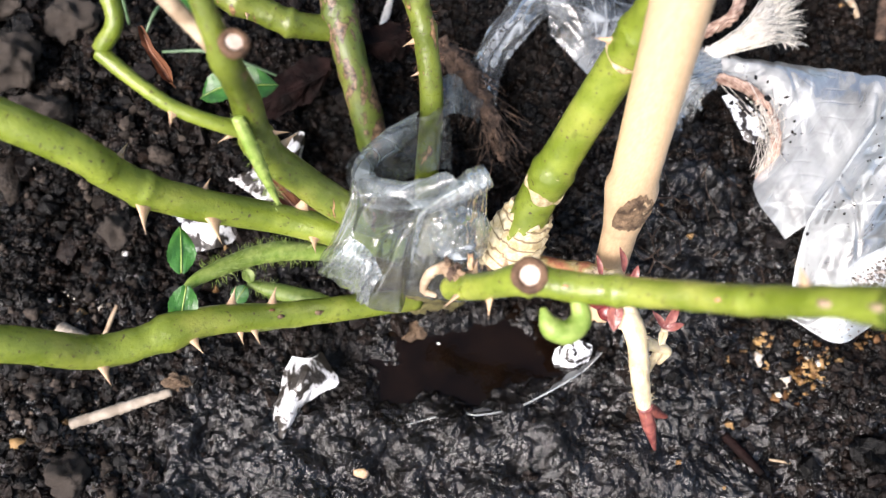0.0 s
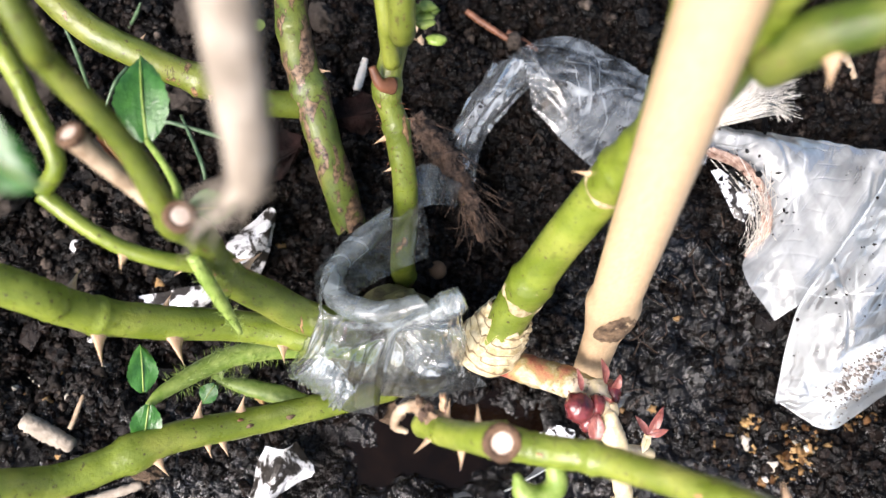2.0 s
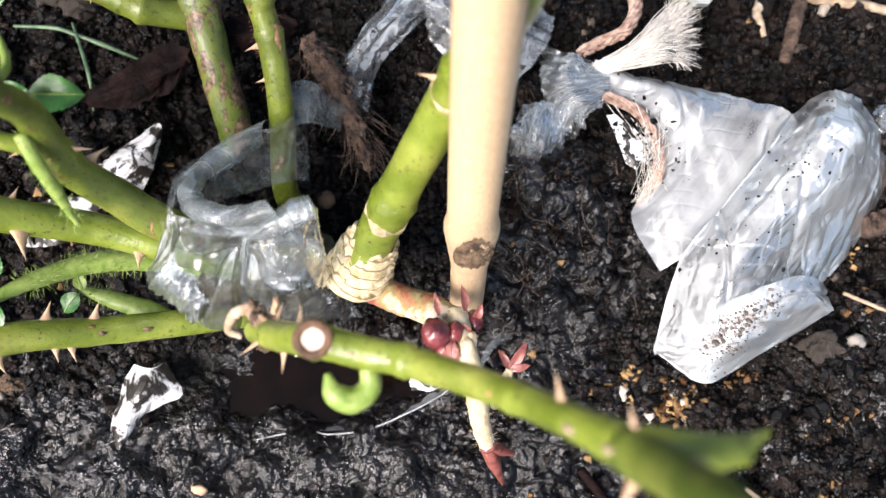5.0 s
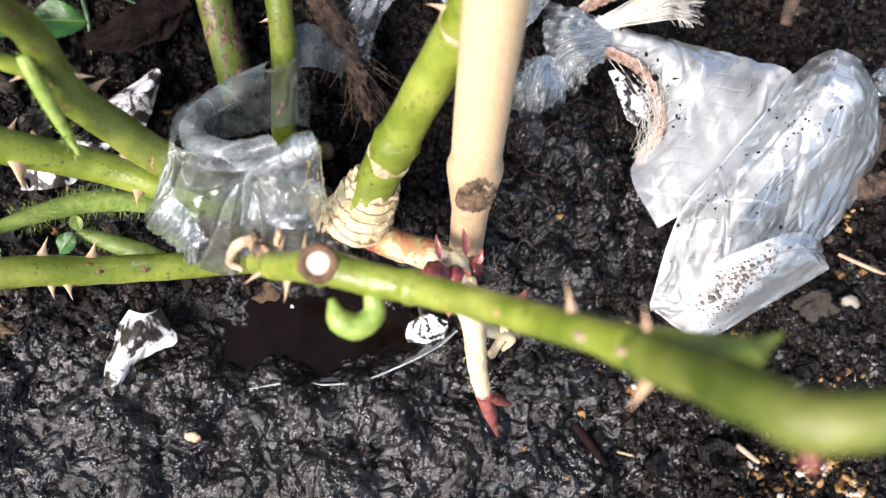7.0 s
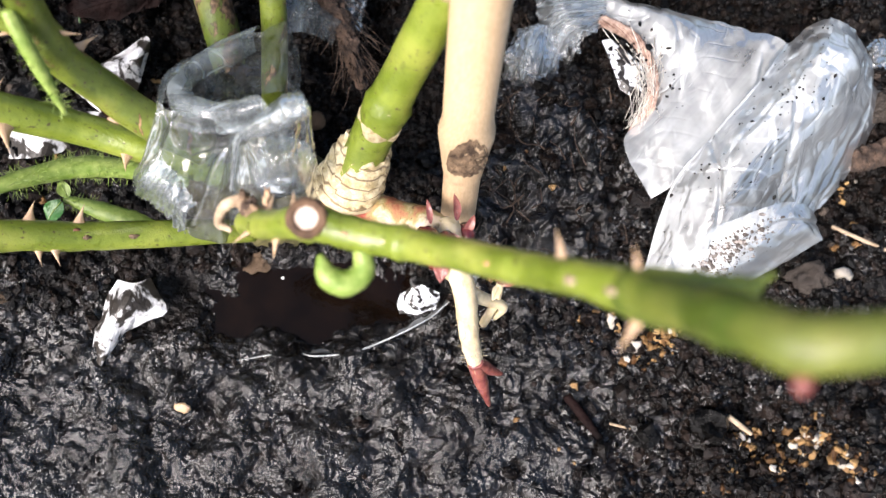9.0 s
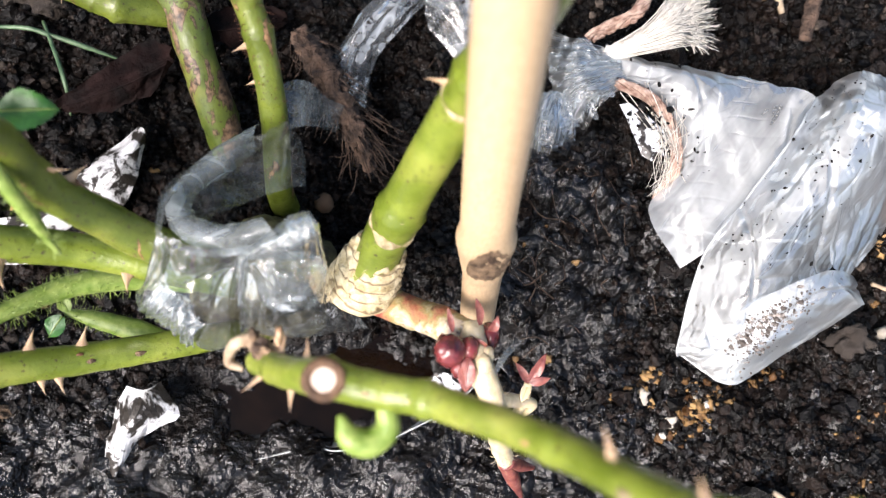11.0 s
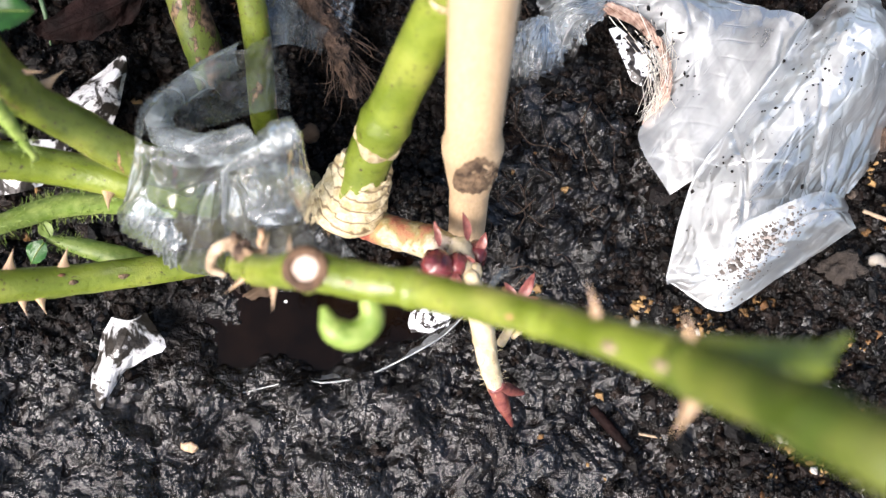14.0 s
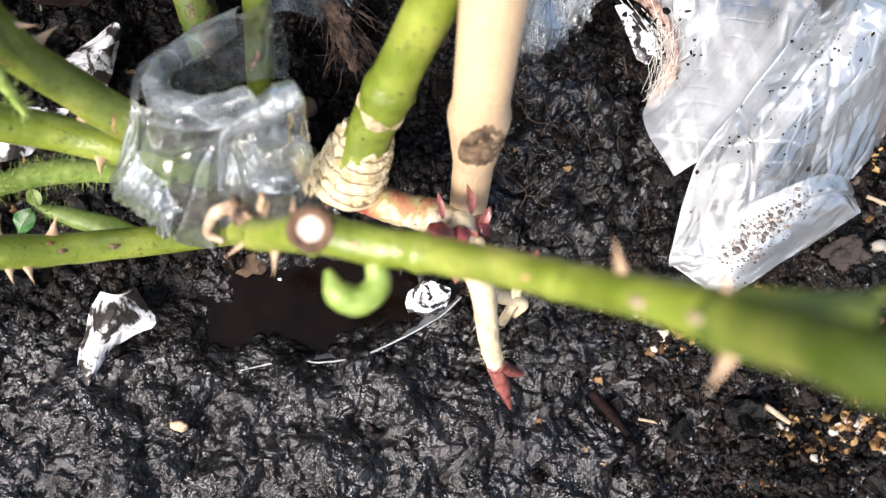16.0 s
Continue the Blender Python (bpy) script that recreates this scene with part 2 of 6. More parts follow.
YOUNG = plain("young_leaf", (0.14, 0.23, 0.03), (0.32, 0.40, 0.11), 350, 0.4, 0.3)
RED = plain("red_shoot", (0.10, 0.018, 0.020), (0.36, 0.13, 0.10), 330, 0.32, 0.3, sss=0.2, coat=0.25)
BUD = plain("dark_red_bud", (0.045, 0.006, 0.010), (0.20, 0.035, 0.035), 260, 0.25, 0.3, sss=0.15, coat=0.5)
RIM = plain("dark_bark_rim", (0.045, 0.022, 0.010), (0.17, 0.095, 0.05), 500, 0.7, 0.8)
PINK = plain("pink_bark", (0.38, 0.13, 0.07), (0.6, 0.42, 0.26), 130, 0.4, 0.4, sss=0.15)
def basal_material():
    """Young bark that turns from red and orange to peeling cream."""
    a = Mat("basal_bark")
    col = a.ramp(a.noise(120, 4, 0.6, 0.5), [(0.34, (0.26, 0.06, 0.04)), (0.43, (0.38, 0.19, 0.10)), (0.50, (0.30, 0.25, 0.10)), (0.61, (0.66, 0.54, 0.41))])
    col = a.mix(a.grey(a.noise(500, 4), 0.6, 0.7, 0, 0.8), col, (0.07, 0.03, 0.02))
    a.principled(col, 0.42, a.bump(a.noise(600, 4), 0.6, 0.0008), sss=0.1)
    return a.m


BASAL = basal_material()
CREAM = plain("cream_shoot", (0.5, 0.4, 0.24), (0.72, 0.62, 0.42), 300, 0.45, 0.4, sss=0.2)
CORK = plain("corky_callus", (0.36, 0.27, 0.13), (0.74, 0.64, 0.42), 420, 0.7, 0.9, 0.001)
CUT = plain("cut_wood", (0.46, 0.34, 0.27), (0.68, 0.57, 0.48), 700, 0.6)
CANE = plain("bamboo", (0.55, 0.385, 0.225), (0.67, 0.495, 0.31), 60, 0.42, 0.2, 0.0004, (30, 30, 3))
SHEATH = plain("cane_scar", (0.06, 0.035, 0.02), (0.33, 0.22, 0.13), 330, 0.7, 0.9, 0.001)
DEAD = plain("dead_leaf", (0.002, 0.001, 0.001), (0.011, 0.0045, 0.004), 150, 0.75, 0.8, 0.001, spec=0.1)
RUST = plain("rusty_leaf", (0.09, 0.035, 0.018), (0.24, 0.10, 0.05), 150, 0.5, 0.5)
BARK = plain("fibrous_bark", (0.02, 0.012, 0.008), (0.15, 0.095, 0.065), 260, 0.9, 1.0, 0.0015)
FIBRE = plain("fibre", (0.76, 0.70, 0.60), (0.92, 0.88, 0.80), 500, 0.6)
TWINE = plain("twine", (0.22, 0.12, 0.085), (0.62, 0.46, 0.37), 400, 0.7, 0.8)
TWIG = plain("dry_twig", (0.22, 0.15, 0.09), (0.5, 0.4, 0.28), 240, 0.8, 0.7)
GREY = plain("grey_wood", (0.21, 0.175, 0.135), (0.40, 0.35, 0.285), 240, 0.85, 0.7)
WHITE = plain("white_plastic", (0.45, 0.46, 0.46), (0.7, 0.71, 0.71), 200, 0.4)
GRASS = plain("grass_blade", (0.035, 0.075, 0.035), (0.12, 0.19, 0.10), 300, 0.4)
def speckled_material():
    a = Mat("speckled_plastic")
    dirt = a.grey(a.noise(330, 4, 0.6, 0.4), 0.49, 0.54)
    a.principled(a.mix(dirt, (0.74, 0.77, 0.80), (0.012, 0.009, 0.007)), 0.35, a.bump(a.noise(200, 3), 0.5, 0.001))
    return a.m


SPECK = speckled_material()
STUMP = plain("stump", (0.045, 0.035, 0.016), (0.20, 0.18, 0.07), 220, 0.6, 0.9, 0.001)
WATER = plain("muddy_water", (0.0022, 0.0012, 0.0008), (0.006, 0.0032, 0.002), 90, 0.04, 0.1, 0.0006, spec=0.14)
BAG = film_material("milky_film", 0.17, 0.56, (0.90, 0.94, 0.95), 0.28, 0.0, 45, 0.3, 0.6, 0.8, 0.15, 56)
TAUT = film_material("taut_film", 0.0, 0.12, (0.72, 0.79, 0.83), 0.08, 0.0, 90, 0.3, 0.5, 0.4, 0.5, 75)
DARK = film_material("dark_film", 0.0, 0.14, (0.55, 0.55, 0.53), 0.28, 0.3, 60, 0.2, 0.5, 0.5, 0.12, 30)
CLEAR = film_material("thin_film", 0.02, 0.22, (0.42, 0.45, 0.43), 0.15, 0.6, 70, 0.3, 0.3, 0.3, 0.2)
FOLD = film_material("folded_film", 0.12, 0.40, (0.62, 0.70, 0.73), 0.24, 0.0, 60, 0.2, 0.4, 0.3, 0.14)
WRAP = film_material("clear_film", 0.10, 0.45, (0.25, 0.28, 0.28), 0.16, 0.25, 45, 0.3, 0.22, 0.3, 0.2, 70)
SHEET = film_material("dirty_film", 0.05, 0.5, (0.76, 0.82, 0.86), 0.16, 0.35, 60, 0.3, 0.4, 0.5, 0.25, 50)


def collar_material():
    """Cream cork; brown lines put the shade between its growth rings into the colour."""
    a = Mat("ringed_cork")
    w = a.n("ShaderNodeTexWave")
    w.wave_type, w.bands_direction = "BANDS", "Z"
    w.inputs["Scale"].default_value, w.inputs["Distortion"].default_value = 95, 1.6
    w.inputs["Detail"].default_value, w.inputs["Detail Scale"].default_value = 3, 2.0
    a.link(a.co, w.inputs["Vector"])
    col = a.mix(a.grey(a.noise(420, 5), 0.35, 0.7), (0.46, 0.36, 0.18), (0.78, 0.69, 0.47))
    col = a.mix(a.grey(w.outputs["Fac"], 0.14, 0.03, 0.0, 0.8), col, (0.14, 0.085, 0.04))
    a.principled(col, 0.65, a.bump(a.noise(700, 5), 0.8, 0.001))
    return a.m


RINGED = collar_material()


def silver_material():
    a = Mat("painted_glint_film")
    # White base stands in for clear film's glints, dark patches for soil seen through.
    dirt = a.grey(a.noise(150, 5, 0.6, 0.4), 0.47, 0.55)
    col = a.mix(dirt, (0.9, 0.9, 0.9), (0.02, 0.016, 0.012))
    a.principled(col, a.grey(dirt, 0, 1, 0.22, 0.5), a.bump(a.noise(240, 4), 0.5, 0.0015), metal=a.grey(dirt, 0, 1, 0.35, 0.0))
    return a.m


SILVER = silver_material()


# ---- geometry helpers ----
def crv(points, n):
    """Catmull-Rom through the points, n samples."""
    p = np.array(points, float)
    q = np.vstack([2 * p[0] - p[1], p, 2 * p[-1] - p[-2]])
    s = np.linspace(0, len(p) - 1 - 1e-9, n)
    i = s.astype(int)
    f = (s - i)[:, None]
    a, b, c, d = q[i], q[i + 1], q[i + 2], q[i + 3]
    return 0.5 * (2 * b + (c - a) * f + (2 * a - 5 * b + 4 * c - d) * f**2 + (3 * b - a - 3 * c + d) * f**3)


RNG = np.random.RandomState(7)
LAT = RNG.rand(16, 256, 256) * 2 * np.pi


def perlin(x, y, seed=0):
    g = LAT[seed % 16]
    xi, yi = np.floor(x).astype(int), np.floor(y).astype(int)
    fx, fy = x - xi, y - yi
    u, v = fx**3 * (fx * (6 * fx - 15) + 10), fy**3 * (fy * (6 * fy - 15) + 10)

    def dot(a, b):
        t = g[(xi + a) & 255, (yi + b) & 255]
        return np.cos(t) * (fx - a) + np.sin(t) * (fy - b)

    return (dot(0, 0) * (1 - u) + dot(1, 0) * u) * (1 - v) + (dot(0, 1) * (1 - u) + dot(1, 1) * u) * v


def mesh_of(name, verts, faces, smooth=True):
    me = bpy.data.meshes.new(name)
    me.from_pydata([tuple(map(float, v)) for v in verts], [], [tuple(map(int, f)) for f in faces])
    if smooth:
        me.polygons.foreach_set("use_smooth", [True] * len(me.polygons))
    me.update()
    return me


def part(name, geo, material, parent=None, label="", smooth=True):
    """Links (verts, faces) or a ready mesh as one object."""
    me = geo if isinstance(geo, bpy.types.Mesh) else mesh_of(name, geo[0], geo[1], smooth)
    if not me.materials:
        me.materials.append(material)
    ob = new(name, me)
    ob.parent = parent
    if label:
        ob["label"] = label
    return ob


def thing(name, label, category, group="", at=(0, 0, 0)):
    e = new(name)
    e.empty_display_size = 0.005
    e.location = at
    return tagged(e, label, category, group)


def grid_faces(nu, nv, closed=False):
    f = []
    for i in range(nv - 1):
        for j in range(nu if closed else nu - 1):
            k = (j + 1) % nu
            f.append((i * nu + j, i * nu + k, (i + 1) * nu + k, (i + 1) * nu + j))
    return f


def tube(points, radii, n=40, sides=14, rough=0.06, seed=0, nodes=(), caps=True):
    """A bent, tapered, slightly uneven shoot; nodes: (share of length, swelling, half width)."""
    c = crv(points, n)
    s = np.linspace(0, 1, n)
    r = np.interp(s, np.linspace(0, 1, len(radii)), radii)
    for at, swell, half in nodes:
        r = r * (1 + swell * np.exp(-(((s - at) / half) ** 2)))
    tang = np.gradient(c, axis=0)
    tang /= np.linalg.norm(tang, axis=1)[:, None]
    up = np.array([0.3, 0.2, 1.0]) if abs(tang[0][2]) < 0.8 else np.array([1.0, 0.2, 0.1])
    verts = []
    for i in range(n):
        side = np.cross(tang[i], up)
        side /= np.linalg.norm(side)
        up = np.cross(side, tang[i])
        for j in range(sides):
            a = 2 * np.pi * j / sides
            w = 1 + rough * float(noise.noise((3 * np.cos(a) + seed, 3 * np.sin(a), 22 * s[i] + 5 * seed)))
            verts.append(c[i] + r[i] * w * (np.cos(a) * side + np.sin(a) * up))
    faces = grid_faces(sides, n, True)
    if caps:
        for row, sign in ((0, -1), (n - 1, 1)):
            m = len(verts)
            verts.append(c[row] + sign * tang[row] * r[row] * 0.15)
            for j in range(sides):
                e = (row * sides + j, row * sides + (j + 1) % sides)
                faces.append((*e, m) if sign > 0 else (e[1], e[0], m))
    return verts, faces


def loft(rows, nu, nv):
    """A sheet through rows of control points."""
    a = np.array([crv(r, nu) for r in rows])
    out = np.array([crv(a[:, j], nv) for j in range(nu)]).transpose(1, 0, 2)
    return out


def crumple(s, amp, freq, seed, folds=7, pleats=0.0, count=9):
    """Sharp straight folds over a sheet of points (nv, nu, 3)."""
    rs = np.random.RandomState(seed)
    du, dv = np.gradient(s, axis=1), np.gradient(s, axis=0)
    nrm = np.cross(du, dv)
    nrm /= np.linalg.norm(nrm, axis=2)[..., None] + 1e-12
    h = np.zeros(s.shape[:2])
    for k in range(folds):
        d = rs.randn(3)
        d /= np.linalg.norm(d)
        f = freq * (0.6 + 1.4 * rs.rand()) * (1 + 0.5 * k / folds)
        ph = (s @ d) * f + rs.rand() + 0.5 * perlin(s[..., 0] * freq * 0.7, s[..., 1] * freq * 0.7, k)
        w = np.abs((ph % 1) - 0.5) * 2 - 0.5
        gate = 0.5 + perlin(s[..., 0] * freq * 0.5 + k, s[..., 1] * freq * 0.5, k + 3)
        h += w * np.clip(gate, 0, 1) * amp / (1 + 0.25 * k)
    for k in range(5):
        d = rs.randn(3)
        ph = (s @ (d / np.linalg.norm(d))) * freq * (0.9 + rs.rand()) + rs.rand() + 0.35 * perlin(s[..., 0] * freq, s[..., 1] * freq, k + 9)
        h += amp * 0.55 * np.exp(-((((ph % 1) - 0.5) / 0.035) ** 2)) * np.clip(2 * perlin(s[..., 0] * freq * 0.8, s[..., 1] * freq * 0.8 + k, k), 0, 1)
    nv, nu = h.shape
    uu, vv = np.meshgrid(np.linspace(0, 1, nu), np.linspace(0, 1, nv))
    for k in range(3 if pleats else 0):
        ph = uu * count * (1 + 0.37 * k) + 0.9 * perlin(uu * 3 + 7 * k, vv * 1.6 + seed, k) + 0.7 * (k - 1) * vv
        h += (np.abs((ph % 1) - 0.5) * 2 - 0.5) * pleats / (1 + 0.5 * k) * np.clip(0.6 + 1.2 * perlin(uu * 4 + k, vv * 3, k + 5), 0, 1)
    return s + nrm * h[..., None]


def ragged(s, seed, tip=0.4):
    """Narrows a sheet toward its ends and frays its outline."""
    nv, nu = s.shape[:2]
    v = np.linspace(0, 1, nv)
    w = tip + (1 - tip) * np.sin(np.pi * v) ** 0.6
    mid = s[:, nu // 2][:, None]
    fray = 1 + 0.35 * perlin(v * 9 + seed, v * 0 + 0.5 * seed, seed)[:, None] * np.sign(np.linspace(-1, 1, nu))[None]
    return mid + (s - mid) * (w[:, None] * fray)[..., None]


def sheet(s):
    nv, nu = s.shape[:2]
    return s.reshape(-1, 3), grid_faces(nu, nv)


ICO = bmesh.new()
bmesh.ops.create_icosphere(ICO, subdivisions=1, radius=1)
ICO_V, ICO_F = np.array([v.co[:] for v in ICO.verts]), [[v.index for v in f.verts] for f in ICO.faces]
ICO.free()
ICO = bmesh.new()
bmesh.ops.create_icosphere(ICO, subdivisions=2, radius=1)
ICO2_V, ICO2_F = np.array([v.co[:] for v in ICO.verts]), [[v.index for v in f.verts] for f in ICO.faces]
ICO.free()
ICO = bmesh.new()
bmesh.ops.create_icosphere(ICO, subdivisions=4, radius=1)
ICO4_V, ICO4_F = np.array([v.co[:] for v in ICO.verts]), [[v.index for v in f.verts] for f in ICO.faces]
ICO.free()


def lump(seed, squash=(1, 1, 1), rough=0.3, fine=False):
    """An uneven lump of radius about 1."""
    v, f = (ICO4_V, ICO4_F) if fine else (ICO2_V, ICO2_F)
    out = []
    for p in v:
        k = 1 + rough * noise.noise(Vector(p) * 1.4 + Vector((seed, 2 * seed, 0))) + 0.5 * rough * noise.noise(Vector(p) * 3.7 + Vector((0, seed, seed)))
        if fine:
            k += 0.25 * rough * noise.noise(Vector(p) * 9 + Vector((seed, 0, 0)))
        out.append(np.array(p) * k * squash)
    return out, f


def strands(paths, r, n=7):
    """Many thin three-sided threads in one mesh."""
    v, f = [], []
    for p in paths:
        c = crv(p, n)
        base = len(v)
        for i, q in enumerate(c):
            w = r * (1 - 0.7 * i / (n - 1))
            v += [q + np.array((w, 0, 0)), q + np.array((-0.5 * w, 0.8 * w, 0.2 * w)), q + np.array((-0.5 * w, -0.8 * w, 0.2 * w))]
        for i in range(n - 1):
            for j in range(3):
                f.append((base + 3 * i + j, base + 3 * i + (j + 1) % 3, base + 3 * i + 3 + (j + 1) % 3, base + 3 * i + 3 + j))
    return v, f


# ---- ground ----
def smooth(a, b, x):
    t = np.clip((x - a) / (b - a), 0, 1)
    return t * t * (3 - 2 * t)


def hill(x, y, cx, cy, rx, ry, turn=0.0):
    c, s = np.cos(radians(turn)), np.sin(radians(turn))
    u, v = (x - cx) * c + (y - cy) * s, -(x - cx) * s + (y - cy) * c
    return np.exp(-((u / rx) ** 2) - ((v / ry) ** 2))


JIT = RNG.rand(16, 3, 256, 256)


def clods(x, y, freq, seed):
    """Rounded lumps side by side, 0 to 1 high, freq of them to the metre."""
    jx, jy, jh = JIT[seed % 16]
    px, py = x * freq, y * freq
    xi, yi = np.floor(px).astype(int), np.floor(py).astype(int)
    top = np.zeros_like(px)
    for a in (-1, 0, 1):
        for b in (-1, 0, 1):
            i, j = (xi + a) & 255, (yi + b) & 255
            tall = 0.3 + 0.7 * jh[i, j]
            wide = 0.55 + 0.4 * jh[i, j]
            d = ((xi + a + jx[i, j] - px) ** 2 + (yi + b + jy[i, j] - py) ** 2) / wide**2
            top = np.maximum(top, tall * np.sqrt(np.clip(1 - d, 0, 1)))
    return top


def height(x, y):
    x, y = np.asarray(x, float), np.asarray(y, float)
    near = 1 - smooth(0.3, 0.9, np.hypot(x - 0.03, y - 0.07))
    mud = (1 - smooth(0.012, 0.045, y)) * (1 - smooth(0.095, 0.135, x + 0.25 * y)) * smooth(-0.13, -0.07, x)
    mud = np.maximum(mud, np.clip(1.3 * hill(x, y, 0.072, 0.060, 0.027, 0.040), 0, 0.95))
    z = 0.010 * hill(x, y, 0.078, 0.085, 0.026, 0.028) + 0.010 * hill(x, y, 0.035, 0.125, 0.03, 0.02)
    z = z - 0.010 * hill(x, y, 0.03, 0.078, 0.02, 0.016) - 0.006 * hill(x, y, -0.035, 0.1, 0.03, 0.014)
    z = z + 0.008 * hill(x, y, -0.125, 0.11, 0.03, 0.03) + 0.005 * hill(x, y, 0.17, 0.1, 0.03, 0.03)
    z = z - 0.0125 * np.clip(1.35 * hill(x, y, 0.004, 0.0235, 0.041, 0.0150, 7), 0, 1)
    wx, wy = x + 0.003 * perlin(x * 95, y * 95, 12), y + 0.003 * perlin(x * 95, y * 95, 13)
    (ax, ay), (bx, by), (cx, cy) = ((wx * np.cos(a) - wy * np.sin(a), wx * np.sin(a) + wy * np.cos(a)) for a in (0.5, 1.1, 2.3))
    heap = 1 + 1.1 * hill(x, y, 0.078, 0.075, 0.030, 0.035)
    bumps = 0.010 * perlin(x * 38, y * 38, 1) + 0.0070 * clods(ax, ay, 100, 2) + 0.0042 * heap * clods(bx, by, 190, 3) + 0.0017 * clods(cx, cy, 480, 4) - 0.0058
    bumps = bumps + 0.0012 * perlin(ax * 700, ay * 700, 5)
    slick = 0.0080 * perlin(ax * 42, ay * 42, 6) + 0.0036 * heap * clods(bx, by, 115, 7) + 0.0021 * heap * clods(cx, cy, 270, 8) + 0.0008 * clods(ax, ay, 560, 9) - 0.0030
    slick = slick + 0.0045 * perlin(bx * 90, by * 90, 14) + 0.0010 * perlin(cx * 520, cy * 520, 10)
    return z + near * ((1 - mud) * bumps + mud * slick) + (1 - near) * 0.04 * perlin(x * 1.3, y * 1.3, 11)


def gz(x, y):
    return float(height(np.array([x]), np.array([y]))[0])


def axis(lo, hi, step, reach):
    core = np.arange(lo, hi, step)
    out, d, p = [], step, 0.0
    while p < reach:
        d *= 1.35
        p += d
        out.append(p)
    return np.r_[lo - np.array(out)[::-1], core, core[-1] + np.array(out)]


gx, gy = axis(-0.165, 0.2, 0.0005, 80), axis(-0.045, 0.185, 0.0005, 80)
XX, YY = np.meshgrid(gx, gy)
ZZ = height(XX, YY)
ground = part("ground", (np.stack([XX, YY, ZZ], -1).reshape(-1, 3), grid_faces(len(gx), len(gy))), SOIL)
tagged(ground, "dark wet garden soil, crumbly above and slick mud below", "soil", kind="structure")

wv, wf = [(0.004, 0.0225, -0.0085)], []
for i in range(64):
    a = 2 * np.pi * i / 64
    r = 1 + 0.1 * noise.noise((np.cos(a) * 2, np.sin(a) * 2, 3.0))
    wv.append((0.004 + 0.052 * r * np.cos(a), 0.0240 + 0.0225 * r * np.sin(a) + 0.006 * np.cos(a), -0.0085))
    wf.append((0, i + 1, (i + 1) % 64 + 1))
puddle = part("water", (wv, wf), WATER)
tagged(puddle, "shallow puddle of dark brown muddy water", "puddle", kind="structure")


# ---- rose bush ----
bush = thing("rose_bush", "pruned rose bush with green thorny canes growing from one stump", "shrub")


def thorn_mesh():
    v, n, sides = [], 9, 8
    for i in range(n):
        s = i / (n - 1)
        r = (1 - s) ** 1.25
        for j in range(sides):
            a = 2 * np.pi * j / sides
            v.append((0.28 * r * np.cos(a) * (1 + 0.7 * (1 - s) ** 3) - 0.24 * s * s, 0.16 * r * np.sin(a), s - 0.08))
    return mesh_of("thorn", v, grid_faces(sides, n, True))


THORN_ME = thorn_mesh()
THORN_ME.materials.append(THORN)


def shoot(name, points, radii, material, thorns=(), label="", n=44, seed=1, nodes=(), rough=0.05, parent=bush, sides=16):
    """A cane of the bush; thorns: (share of length, azimuth in degrees about +x toward +z, length)."""
    if name in ("cane", "side_branch"):
        n, nodes = n * 2, list(nodes) + [(at + 0.012, 0.09, 0.007) for at, _, _ in nodes] + [((0.17 * seed) % 0.5 + 0.3, 0.06, 0.008)]
    ob = part(name, tube(points, radii, n, sides, rough, seed, nodes), material, parent, label)
    c = crv(points, 200)
    for at, azim, size in thorns:
        i = min(198, int(at * 199))
        t = Vector(c[i + 1] - c[i]).normalized()
        r = float(np.interp(at, np.linspace(0, 1, len(radii)), radii))
        out = Vector((np.cos(radians(azim)), np.sin(radians(azim)), 0.35))
        out = (out - t * out.dot(t)).normalized()
        y = out.cross(t).normalized()
        m = Matrix((t, y, out)).transposed().to_4x4()
        th = part("thorn", THORN_ME, THORN, ob)
        th.matrix_basis = Matrix.Translation(Vector(c[i]) + out * r * 0.85) @ m @ Matrix.Diagonal((size * 0.8, size * 0.8, size, 1))
    return ob


def cut_end(parent, centre, direction, r, name="cut_face"):
    """A pale pruned face with a darker rim."""
    d = Vector(direction).normalized()
    q = d.to_track_quat("Z", "Y").to_matrix().to_4x4()
    v, f = [], []
    prof = [(1.25, -0.6), (1.38, 0.0), (1.30, 0.24), (1.05, 0.32), (0.78, 0.24), (0.72, 0.12)]
    for rr, z in prof:
        for j in range(18):
            a = 2 * np.pi * j / 18
            w = 1 + 0.07 * noise.noise((np.cos(a) * 2, np.sin(a) * 2, rr * 7))
            v.append((rr * w * np.cos(a) * r, rr * w * np.sin(a) * r, z * r))
    rim = part("cut_rim", (v, grid_faces(18, len(prof), True)), RIM, parent, "brown bark rim")
    face_v = [(0, 0, 0.26 * r)] + [(0.8 * np.cos(2 * np.pi * j / 18) * r, 0.8 * np.sin(2 * np.pi * j / 18) * r, 0.18 * r) for j in range(18)]
    face = part(name, (face_v, [(0, j + 1, (j + 1) % 18 + 1) for j in range(18)]), CUT, parent, "pale pruned wood")
    for o in (rim, face):
        o.matrix_basis = Matrix.Translation(centre) @ q
    return rim


sv, sf = lump(3, (0.019, 0.016, 0.026), 0.35, True)
part("stump", ([v + np.array((-0.008, 0.052, 0.009)) for v in sv], sf), STUMP, bush, "knobbly brown stump under clear film")

